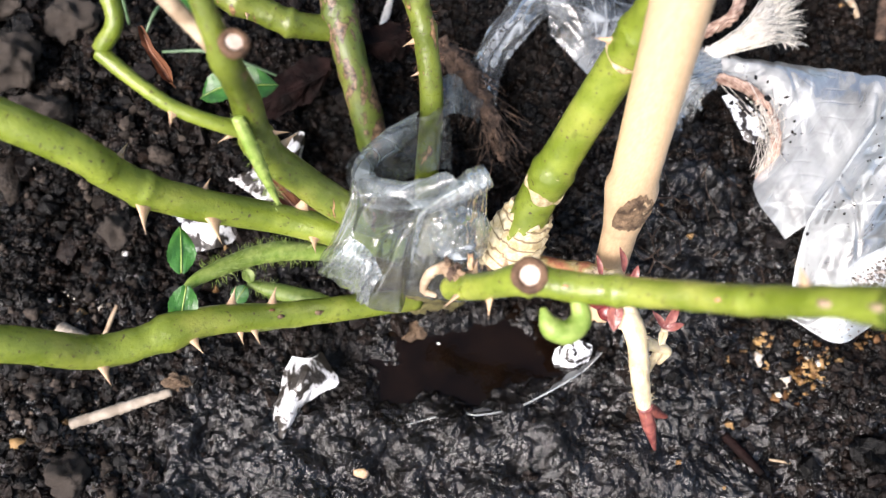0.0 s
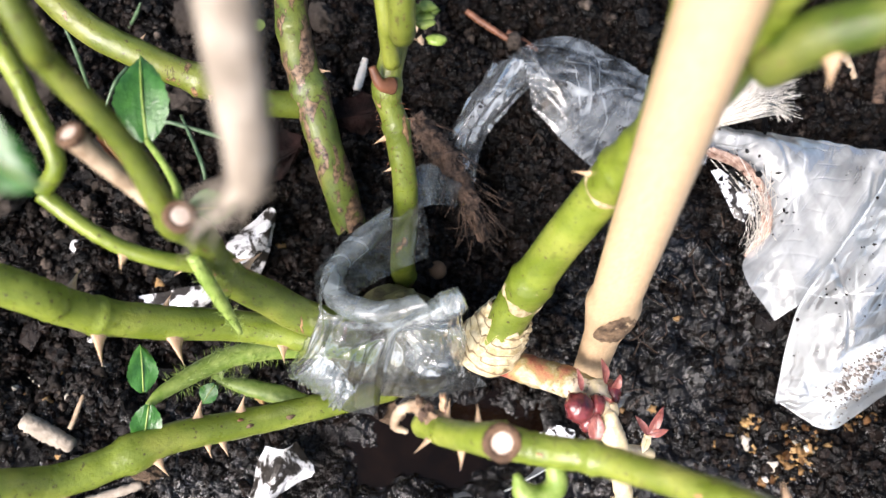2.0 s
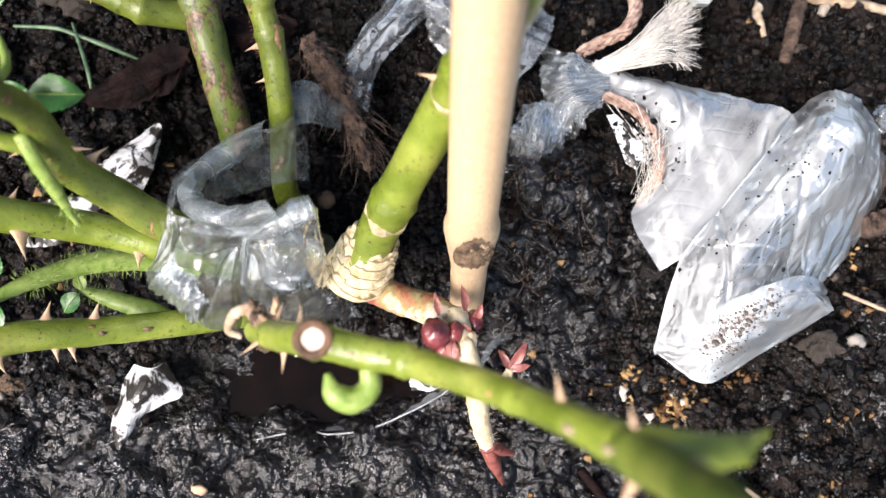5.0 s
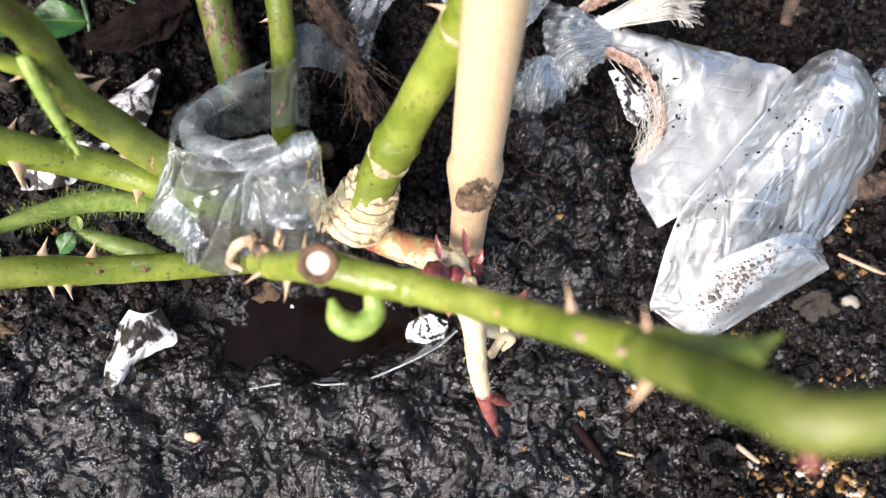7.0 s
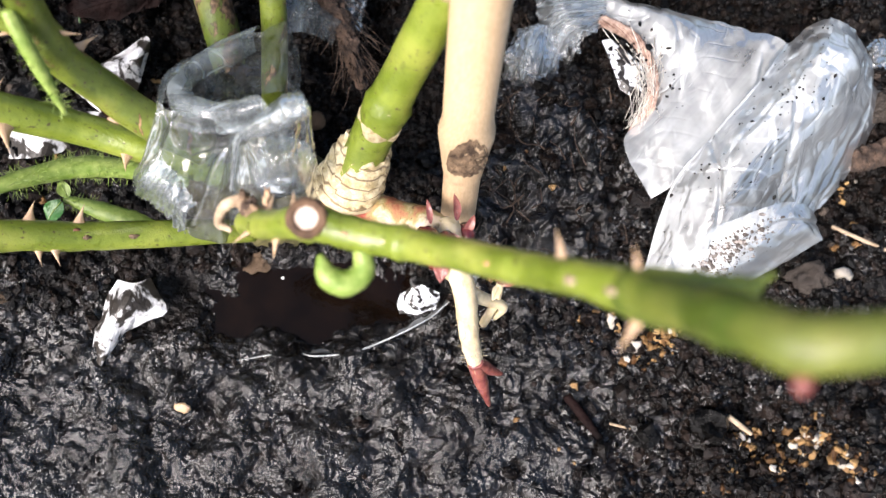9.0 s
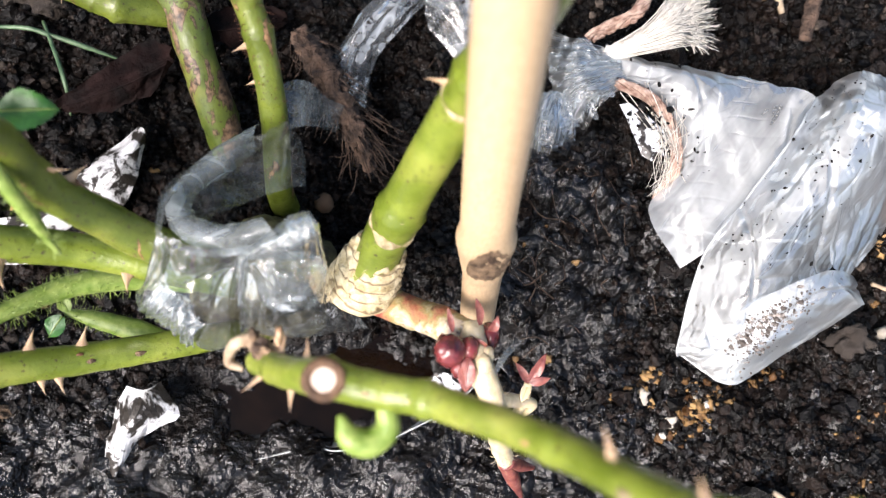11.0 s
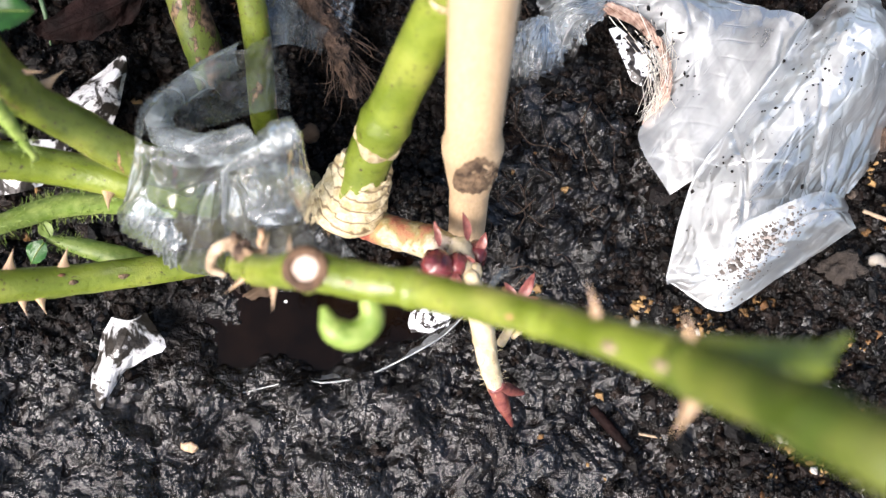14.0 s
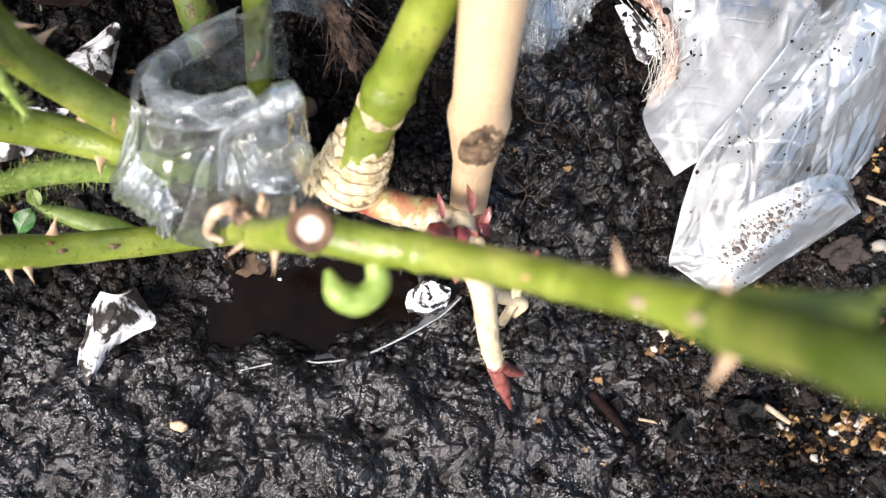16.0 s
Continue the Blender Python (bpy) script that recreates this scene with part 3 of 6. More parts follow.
# old bark cane and its side branch
shoot("cane", [(-0.019, 0.083, -0.006), (-0.0224, 0.0920, 0.0030), (-0.0273, 0.1081, 0.0180), (-0.0320, 0.1250, 0.0280), (-0.0347, 0.1349, 0.0360), (-0.0350, 0.1447, 0.0460), (-0.034, 0.165, 0.08), (-0.036, 0.2, 0.13)],
          [0.0056, 0.0052, 0.005, 0.0051, 0.0048, 0.0046, 0.0044, 0.004], PATCHY, [(0.47, 10, 0.004)], "old green cane with peeling tan bark", nodes=[(0.42, 0.12, 0.03)], rough=0.14, seed=2)
shoot("side_branch", [(-0.0348, 0.1209, 0.0250), (-0.0462, 0.1201, 0.0300), (-0.0562, 0.1230, 0.0340), (-0.0750, 0.1285, 0.0420), (-0.0941, 0.1393, 0.0500), (-0.12, 0.17, 0.08)],
      [0.0040, 0.0039, 0.0041, 0.0041, 0.0040, 0.004], GREEN2, [(0.42, 280, 0.004), (0.62, 100, 0.003)], "green side branch with dark specks", nodes=[(0.2, 0.15, 0.03), (0.45, 0.18, 0.03)], seed=3)
# slim green cane behind the film
M = shoot("cane", [(-0.005, 0.073, 0.0), (-0.0052, 0.0768, 0.0180), (-0.0037, 0.0895, 0.0420), (-0.0056, 0.1034, 0.0560), (-0.0078, 0.1117, 0.0630), (-0.0044, 0.1244, 0.0720), (-0.0036, 0.1197, 0.0850), (-0.003, 0.15, 0.13), (0.0, 0.18, 0.17)],
          [0.0040, 0.0036, 0.0033, 0.0032, 0.0032, 0.0031, 0.0031, 0.003, 0.003], GREEN2, [(0.37, 190, 0.0045), (0.31, 180, 0.003), (0.6, 30, 0.0035)], "slim green cane with red thorns", nodes=[(0.38, 0.1, 0.02), (0.5, 0.2, 0.025)], seed=4)
shoot("side_shoot", [(-0.0063, 0.1153, 0.0700), (-0.0071, 0.1188, 0.0780), (-0.0076, 0.1231, 0.0860), (-0.012, 0.15, 0.11)], [0.0022, 0.002, 0.002, 0.0018], GREEN, seed=5, n=20)
shoot("dry_bud", [(-0.0065, 0.1112, 0.0665), (-0.0092, 0.1108, 0.0690), (-0.0110, 0.1140, 0.0715)], [0.0022, 0.0014, 0.0009], RUST, seed=6, n=14, label="shrivelled brown bud")
# upper left cane, with its fork and pruned ends
L1 = shoot("cane", [(-0.016, 0.054, 0.045), (-0.0271, 0.0568, 0.0550), (-0.0360, 0.0612, 0.0640), (-0.0431, 0.0652, 0.0750), (-0.0436, 0.0702, 0.0920), (-0.0428, 0.0692, 0.1120), (-0.0460, 0.0781, 0.1280), (-0.0524, 0.0859, 0.1420), (-0.0530, 0.0891, 0.1500), (-0.062, 0.115, 0.175)],
           [0.0044, 0.0043, 0.0041, 0.0039, 0.0034, 0.0026, 0.0020, 0.0020, 0.0021, 0.0021], GREEN2, [(0.3, 60, 0.006), (0.38, 200, 0.006), (0.36, 20, 0.005), (0.22, 150, 0.003), (0.70, 150, 0.004)], "green cane with thorns and a fork", nodes=[(0.34, 0.12, 0.02), (0.55, 0.2, 0.02)], seed=7)
shoot("side_branch", [(-0.0440, 0.0660, 0.0820), (-0.0500, 0.0655, 0.0880), (-0.0581, 0.0674, 0.0920), (-0.0655, 0.0716, 0.0960), (-0.0726, 0.0772, 0.0980)], [0.0022, 0.0017, 0.0016, 0.0015, 0.0018], GREEN, [(0.5, 260, 0.004)], seed=8, n=30)
shoot("side_branch", [(-0.0724, 0.0778, 0.0980), (-0.0681, 0.0824, 0.1030), (-0.0711, 0.0915, 0.1080), (-0.0732, 0.0974, 0.1120), (-0.08, 0.112, 0.125)], [0.0018, 0.0018, 0.0019, 0.0020, 0.002], GREEN, seed=9, n=26)
D1 = shoot("dead_spur", [(-0.0437, 0.0701, 0.1120), (-0.0478, 0.0736, 0.1160), (-0.0523, 0.0772, 0.1220), (-0.0553, 0.0803, 0.1270)], [0.0017, 0.0016, 0.0017, 0.0020], TWIG, seed=10, n=24, label="dry brown dead spur")
cut_end(D1, (-0.0551, 0.0801, 0.1275), (-0.3, 0.35, 0.8), 0.0018)
cut_end(L1, (-0.0389, 0.0680, 0.1210), (0.25, 0.1, 0.95), 0.0021)
# thick left cane
shoot("cane", [(-0.012, 0.05, 0.035), (-0.0305, 0.0532, 0.0420), (-0.0448, 0.0554, 0.0470), (-0.0584, 0.0554, 0.0570), (-0.0700, 0.0559, 0.0680), (-0.0761, 0.0575, 0.0770), (-0.0825, 0.0602, 0.0880), (-0.115, 0.07, 0.115), (-0.16, 0.085, 0.16)],
           [0.0041, 0.0040, 0.0040, 0.0042, 0.0042, 0.0042, 0.0042, 0.0042, 0.004], GREEN, [(0.2, 60, 0.008), (0.38, 285, 0.0085), (0.16, 290, 0.006), (0.52, 265, 0.0085), (0.40, 80, 0.004), (0.62, 100, 0.006)], "thick smooth green cane with pale thorns", nodes=[(0.52, 0.1, 0.02)], seed=11)
# fuzzy young shoot with leaves
L3 = shoot("young_shoot", [(-0.02, 0.05, 0.02), (-0.0358, 0.0503, 0.0280), (-0.0459, 0.0492, 0.0340), (-0.0540, 0.0459, 0.0390), (-0.0627, 0.0395, 0.0470), (-0.0657, 0.0359, 0.0500)], [0.0022, 0.0024, 0.0028, 0.0026, 0.0018, 0.001], YOUNG, seed=12, n=30, label="fuzzy pale green young shoot", rough=0.1)
L5 = shoot("young_shoot", [(-0.0316, 0.0360, 0.0220), (-0.0383, 0.0380, 0.0210), (-0.0479, 0.0403, 0.0210), (-0.0564, 0.0423, 0.0220)], [0.0022, 0.0028, 0.0024, 0.0009], YOUNG, seed=13, n=24, label="small fuzzy bract shoot", rough=0.1)
# low left cane
L4 = shoot("cane", [(-0.008, 0.04, 0.012), (-0.0251, 0.0357, 0.0230), (-0.0367, 0.0330, 0.0300), (-0.0474, 0.0307, 0.0370), (-0.0613, 0.0278, 0.0470), (-0.0820, 0.0193, 0.0570), (-0.0977, 0.0189, 0.0750), (-0.135, 0.016, 0.105)],
           [0.0036, 0.0036, 0.0036, 0.0037, 0.0039, 0.0041, 0.0042, 0.004], GREEN, [(0.42, 75, 0.006), (0.52, 85, 0.006), (0.60, 280, 0.006), (0.47, 270, 0.005), (0.5, 240, 0.0045), (0.72, 270, 0.006)], "green cane with small brown scars and thorns", nodes=[(0.62, 0.22, 0.02)], seed=14)
LP4 = [(-0.0251, 0.0357, 0.0230), (-0.0367, 0.0330, 0.0300), (-0.0474, 0.0307, 0.0370), (-0.0613, 0.0278, 0.0470), (-0.0820, 0.0193, 0.0570)]
SC = shoot("hanging_shoot", [(-0.0453, 0.0663, 0.0900), (-0.0434, 0.0622, 0.0860), (-0.0416, 0.0579, 0.0800), (-0.0390, 0.0520, 0.0720)], [0.0014, 0.0016, 0.0015, 0.0005], YOUNG, seed=27, n=22, label="thin hairy green shoot")
# long cane that rises toward the lower right
RP = [(0.0009, 0.0322, 0.0740), (0.0079, 0.0305, 0.0860), (0.0155, 0.0300, 0.0965), (0.0230, 0.0285, 0.0980), (0.0320, 0.0272, 0.1000), (0.0410, 0.0250, 0.1090), (0.0500, 0.0222, 0.1200), (0.0566, 0.0193, 0.1365), (0.0620, 0.0165, 0.1470)]
RR = [0.0028, 0.0030, 0.0031, 0.0031, 0.0030, 0.0028, 0.0026, 0.0026, 0.0033]
R = shoot("cane", RP, RR, GREEN, [(0.08, 60, 0.005), (0.14, 290, 0.005), (0.06, 230, 0.005), (0.84, 100, 0.005), (0.985, 100, 0.004), (0.19, 70, 0.0045)], "long green cane with a pruned stub", nodes=[(0.25, 0.2, 0.03), (0.5, 0.1, 0.02), (0.74, 0.1, 0.02)], seed=15, n=60, rough=0.09)
shoot("branch", [(0.0608, 0.0171, 0.1450), (0.0626, 0.0158, 0.1500), (0.0642, 0.0143, 0.1590), (0.0658, 0.0124, 0.1680), (0.0686, 0.0108, 0.1725), (0.0742, 0.0116, 0.1750), (0.0850, 0.0130, 0.1775), (0.1300, 0.0180, 0.1860)], [0.0032, 0.0032, 0.0029, 0.0028, 0.0029, 0.0026, 0.0026, 0.0026], DIMMED, [(0.09, 262, 0.0055)], seed=28, n=60, label="green branch darkened for shade, with a pink bud", rough=0.09, nodes=[(0.36, 0.12, 0.04)])
lv, lf = lump(31, (0.0010, 0.0015, 0.0010), 0.3)
part("bud", ([v + np.array((0.0698, 0.0076, 0.1700)) for v in lv], lf), RED, bush, "small pink bud at a node")
cut_end(R, (0.0156, 0.0300, 0.1006), (0.05, -0.1, 1.0), 0.0027)
shoot("spur", [(0.0622, 0.0175, 0.1465), (0.0660, 0.0176, 0.1490), (0.0700, 0.0176, 0.1495), (0.0733, 0.0181, 0.1490), (0.0750, 0.0193, 0.1490), (0.0770, 0.0205, 0.1490)], [0.0028, 0.0024, 0.0022, 0.0020, 0.0009, 0.0003], GREEN, seed=16, n=24, label="pale green pruned spur", rough=0.15)


def oval(parent, points, radii, at, azim, size, material, label, long=2.2, name="scar"):
    """A flat healed mark on a cane."""
    c = crv(points, 200)
    i = min(198, int(at * 199))
    t = Vector(c[i + 1] - c[i]).normalized()
    r = float(np.interp(at, np.linspace(0, 1, len(radii)), radii))
    out = Vector((0.25 * np.cos(radians(azim)), 0.25 * np.sin(radians(azim)), 1.0))
    out = (out - t * out.dot(t)).normalized()
    v, f = lump(int(at * 97) + azim, (size * long, size, 0.0005), 0.5)
    o = part(name, (v, f), material, parent, label)
    o.matrix_basis = Matrix.Translation(Vector(c[i]) + out * r * 0.97) @ Matrix((t, out.cross(t).normalized(), out)).transposed().to_4x4()
    return o


for at, az, size, mat in ((0.24, 265, 0.0006, SHEATH), (0.46, 255, 0.0005, SHEATH), (0.5, 80, 0.0004, RUST)):
    oval(L4, LP4, [0.0037] * 5, at, az, size, mat, "brown oval scar")
for at, az, size, mat in ((0.48, 270, 0.00035, CREAM), (0.72, 265, 0.00035, PINK), (0.88, 262, 0.0007, TWIG), (0.97, 255, 0.0006, TWIG), (0.38, 280, 0.0003, PINK)):
    oval(R, RP, RR, at, az, size, mat, "pale tan bark scar")
for k, (p, sq, mat) in enumerate((((0.0042, 0.0331, 0.0800), (0.0026, 0.0018, 0.0016), SHEATH), ((0.0019, 0.0341, 0.0790), (0.0018, 0.0022, 0.0014), BARK), ((0.0003, 0.0370, 0.0780), (0.0010, 0.0012, 0.0010), SHEATH), ((0.0052, 0.0368, 0.0800), (0.0007, 0.0022, 0.0008), THORN), ((0.0071, 0.0316, 0.0850), (0.0018, 0.0014, 0.0014), RED))):
    lv, lf = lump(60 + k, sq, 0.6, True)
    part("dried_scale", ([v + np.array(p) for v in lv], lf), mat, bush, "shrivelled brown bud scale")
shoot("curled_tendril", [(0.0255, 0.0263, 0.0970), (0.0261, 0.0221, 0.0960), (0.0233, 0.0196, 0.0960), (0.0199, 0.0206, 0.0970), (0.0183, 0.0241, 0.0980)], [0.0016, 0.0022, 0.0025, 0.0023, 0.0006], YOUNG, seed=17, n=24, label="curled pale green bud scale")
shoot("dead_tip", [(0.0042, 0.0324, 0.0780), (-0.0004, 0.0361, 0.0770), (-0.0038, 0.0351, 0.0750), (-0.0051, 0.0320, 0.0730), (-0.0023, 0.0305, 0.0730)], [0.0020, 0.0014, 0.0011, 0.0010, 0.0005], TWIG, seed=18, n=26, label="shrivelled tan tip", rough=0.5)
# thick cane with the corky collar
T = shoot("cane", [(0.0185, 0.0506, 0.0340), (0.0214, 0.0553, 0.0420), (0.0246, 0.0611, 0.0510), (0.0300, 0.0695, 0.0660), (0.0368, 0.0782, 0.0880), (0.0411, 0.0829, 0.1020), (0.0449, 0.0856, 0.1180), (0.0478, 0.0890, 0.1360), (0.0490, 0.0930, 0.1500), (0.0490, 0.0985, 0.1650), (0.050, 0.140, 0.22)],
          [0.0056, 0.0055, 0.0052, 0.0050, 0.0049, 0.0049, 0.0049, 0.0048, 0.0046, 0.0042, 0.004], GREEN, [(0.45, 165, 0.005), (0.62, 275, 0.0085), (0.78, 300, 0.005)], "thick bright green cane with a corky collar", nodes=[(0.24, 0.1, 0.02), (0.47, 0.06, 0.02)], seed=19, n=60)
ca, cb = Vector((0.0178, 0.0500, 0.0300)), Vector((0.0246, 0.0611, 0.0510))
collar_v, rows = [], 40
for i in range(rows):
    q = i / (rows - 1)
    for j in range(40):
        a = 2 * np.pi * j / 40
        wob = 0.2 * noise.noise((np.cos(a) * 1.3, np.sin(a) * 1.3, 4.0)) + 0.15 * np.sin(a)
        saw = ((q * 4.5 + wob) % 1) * (1 - 0.5 * q)
        top = 1 + 0.55 * noise.noise((np.cos(a) * 2.3, np.sin(a) * 2.3, 8.0))
        r = 0.0082 - 0.0024 * q**1.5 + 0.0012 * saw + 0.0006 * noise.noise((np.cos(a) * 3, np.sin(a) * 3, q * 9)) - (0.0006 if i == rows - 1 else 0)
        collar_v.append((r * np.cos(a), r * np.sin(a), q * top * (cb - ca).length * 0.72))
collar = part("collar", (collar_v, grid_faces(40, rows, True)), RINGED, T, "flaky cream corky collar in rings")
collar.matrix_basis = Matrix.Translation(ca) @ (cb - ca).to_track_quat("Z", "Y").to_matrix().to_4x4()


def cork_ring(parent, centre, way, r, thick, seed):
    """An uneven corky band round a cane, broad on one side and gone on the other."""
    d = Vector(way).normalized()
    v = []
    for i in range(36):
        a = 2 * np.pi * i / 36
        w = thick * max(0.12, 0.55 + 1.1 * noise.noise((np.cos(a) * 1.2, np.sin(a) * 1.2, seed)))
        for j in range(8):
            b = 2 * np.pi * j / 8
            q = r + 0.45 * w * np.cos(b) * (1 + 0.3 * noise.noise((i * 0.7, j * 1.0, seed)))
            v.append((q * np.cos(a), q * np.sin(a), 1.5 * w * np.sin(b) + 0.0012 * np.sin(a + seed)))
    f = [(i * 8 + j, (i + 1) % 36 * 8 + j, (i + 1) % 36 * 8 + (j + 1) % 8, i * 8 + (j + 1) % 8) for i in range(36) for j in range(8)]
    o = part("node_ring", (v, f), CORK, parent, "flaky cream bark ring")
    o.matrix_basis = Matrix.Translation(centre) @ d.to_track_quat("Z", "Y").to_matrix().to_4x4()


cork_ring(T, (0.0255, 0.0626, 0.0535), (0.0054, 0.0084, 0.0150), 0.0051, 0.0014, 2.2)
cork_ring(T, (0.0272, 0.0652, 0.0580), (0.0054, 0.0084, 0.0150), 0.0050, 0.0009, 5.1)
cork_ring(T, (0.0385, 0.0802, 0.0940), (0.0043, 0.0047, 0.0140), 0.0048, 0.0007, 9.3)
shoot("leaf_stub", [(0.0509, 0.0860, 0.1420), (0.0554, 0.0871, 0.1500), (0.0631, 0.0871, 0.1560), (0.0691, 0.0865, 0.1580), (0.0749, 0.0854, 0.1580)], [0.0036, 0.0040, 0.0032, 0.0020, 0.0004], DIMMED, [(0.3, 280, 0.006)], seed=26, n=26, label="green leaf stub with a tan edge")
shoot("side_shoot", [(0.0409, 0.0823, 0.1060), (0.0405, 0.0900, 0.1300), (0.0405, 0.1000, 0.1450), (0.042, 0.13, 0.17)], [0.0022, 0.0022, 0.002, 0.002], GREEN, seed=20, n=20)

# reddish basal shoot
B = shoot("red_shoot", [(0.0173, 0.0506, 0.0200), (0.0215, 0.0481, 0.0250), (0.0285, 0.0448, 0.0310), (0.0376, 0.0415, 0.0400), (0.0433, 0.0388, 0.0450)], [0.0040, 0.0043, 0.0041, 0.0038, 0.0035], BASAL, seed=21, n=30, label="pinkish basal shoot with peeling bark", nodes=[(0.75, 0.1, 0.05)], rough=0.12)
C = shoot("pale_shoot", [(0.0433, 0.0409, 0.0440), (0.0456, 0.0333, 0.0460), (0.0490, 0.0252, 0.0460), (0.0522, 0.0146, 0.0360), (0.0553, 0.0074, 0.0260)], [0.0036, 0.0032, 0.0028, 0.0025, 0.0022], CREAM, seed=22, n=34, label="cream hairy shoot", rough=0.2)
shoot("red_tip", [(0.0547, 0.0081, 0.0280), (0.0579, 0.0029, 0.0200), (0.0618, -0.0037, 0.0100)], [0.002, 0.002, 0.0005], RED, seed=23, n=16, label="red bud tip")
shoot("red_tip", [(0.0550, 0.0082, 0.0280), (0.0595, 0.0064, 0.0220), (0.0635, 0.0054, 0.0180)], [0.002, 0.0016, 0.0006], RED, seed=24, n=14, label="red bud tip")
shoot("pale_shoot", [(0.0505, 0.0241, 0.0440), (0.0565, 0.0235, 0.0360), (0.0608, 0.0225, 0.0320), (0.0593, 0.0196, 0.0280)], [0.002, 0.0016, 0.0013, 0.0006], CREAM, seed=25, n=18)
for k, (c, sq) in enumerate((((0.0390, 0.0352, 0.0500), (0.0036, 0.0038, 0.0036)), ((0.0418, 0.0318, 0.0470), (0.0026, 0.0032, 0.003)), ((0.0436, 0.0356, 0.0480), (0.0024, 0.003, 0.003)), ((0.0485, 0.0386, 0.0430), (0.0026, 0.0032, 0.003)), ((0.0467, 0.0320, 0.0480), (0.0024, 0.0030, 0.0022)), ((0.0455, 0.0291, 0.0460), (0.0020, 0.0024, 0.0020)), ((0.0477, 0.0341, 0.0470), (0.0018, 0.0022, 0.0018)))):
    lv, lf = lump(40 + k, sq, 0.12, True)
    part("red_bud", ([v + np.array(c) for v in lv], lf), BUD if k < 4 else CREAM, bush, "swollen dark red bud" if k < 4 else "cream bud scale")


def blade(length, width, curl=0.2, fold=0.25, teeth=9, n=26):
    """A leaf along +y from the origin, serrated, with a folded midrib."""
    v = []
    m = 9
    for i in range(n):
        s = i / (n - 1)
        w = width * 0.5 * np.sin(np.pi * min(1, s * 0.97 + 0.03)) ** 0.75 * (1 - 0.25 * s)
        w *= 1 + 0.1 * ((s * teeth) % 1 - 0.5)
        for j in range(m):
            q = 2 * j / (m - 1) - 1
            z = fold * w * abs(q) + curl * length * (s - s * s) * 1.2 - 0.35 * curl * length * s * s + 0.04 * width * np.sin(9 * s + 3 * abs(q)) * abs(q)
            v.append((q * w, s * length - 0.03 * length * abs(q), z))
    return v, grid_faces(m, n)


def leaf(at, length, width, azim, pitch, roll, material, name="leaf", parent=bush, label="", curl=0.2, fold=0.25):
    ob = part(name, blade(length, width, curl, fold), material, parent, label)
    ob.matrix_basis = Matrix.Translation(at) @ Euler((radians(pitch), radians(roll), radians(azim - 90))).to_matrix().to_4x4()
    mid = part("midrib", tube([(0, 0, 0.0002), (0, length * 0.5, curl * length * 0.3 + 0.0001), (0, length * 0.97, 0.0)], [width * 0.03, width * 0.022, width * 0.008], 12, 6), material if material is RED else YOUNG, ob)
    return ob


leaf((-0.0565, 0.0911, 0.0880), 0.0185, 0.0125, 96, 8, 5, LEAF, label="glossy green rose leaf with water drops")
leaf((-0.0501, 0.0784, 0.0780), 0.011, 0.009, 5, -5, 10, LEAF, label="glossy green rose leaf")
leaf((-0.0474, 0.0763, 0.0850), 0.009, 0.008, 200, -10, 0, LEAF)
shoot("leaf_stalk", [(-0.0565, 0.0911, 0.0880), (-0.0515, 0.0845, 0.0900), (-0.0473, 0.0780, 0.0950), (-0.0444, 0.0712, 0.1050)], [0.0007, 0.0008, 0.0009, 0.001], YOUNG, seed=50, n=18)
leaf((-0.0661, 0.0394, 0.0530), 0.0118, 0.0080, 100, 25, 25, LEAF, fold=0.1)
leaf((-0.0649, 0.0361, 0.0520), 0.0115, 0.0082, 265, -20, -20, LEAF, fold=0.1)
leaf((-0.0563, 0.0411, 0.0240), 0.007, 0.006, 235, -15, 0, LEAF)
leaf((-0.0545, 0.0423, 0.0250), 0.005, 0.004, 120, 5, 0, YOUNG)
leaf((-0.0515, 0.0685, 0.173), 0.0165, 0.0100, -31, 2, 6, LEAF)
# red leaflets on the shoot
leaf((0.0486, 0.0390, 0.0450), 0.0052, 0.0026, 75, 35, 10, RED, "bract", B)
leaf((0.0476, 0.0355, 0.0470), 0.0042, 0.0024, 130, 30, -15, RED, "bract", B)
leaf((0.0395, 0.0393, 0.0520), 0.0062, 0.0017, 105, 30, 0, RED, "bract", B, "thin crimson bract")
leaf((0.0458, 0.0410, 0.0500), 0.0066, 0.0024, 110, 25, 20, RED, "bract", B)
leaf((0.0433, 0.0333, 0.0500), 0.008, 0.0045, 265, -10, 10, RED, "bract", B)
S = shoot("leaf_stalk", [(0.0566, 0.0181, 0.0260), (0.0584, 0.0231, 0.0330), (0.0588, 0.0278, 0.0380)], [0.0012, 0.0012, 0.001], CREAM, seed=51, n=14)
for az, ln, wd in ((62, 0.0085, 0.0030), (125, 0.0060, 0.0022), (15, 0.0055, 0.0024), (250, 0.0050, 0.0026)):
    leaf((0.0588, 0.0278, 0.0380), ln, wd, az, 12, 8, RED if az < 240 else CREAM, "bract", S)

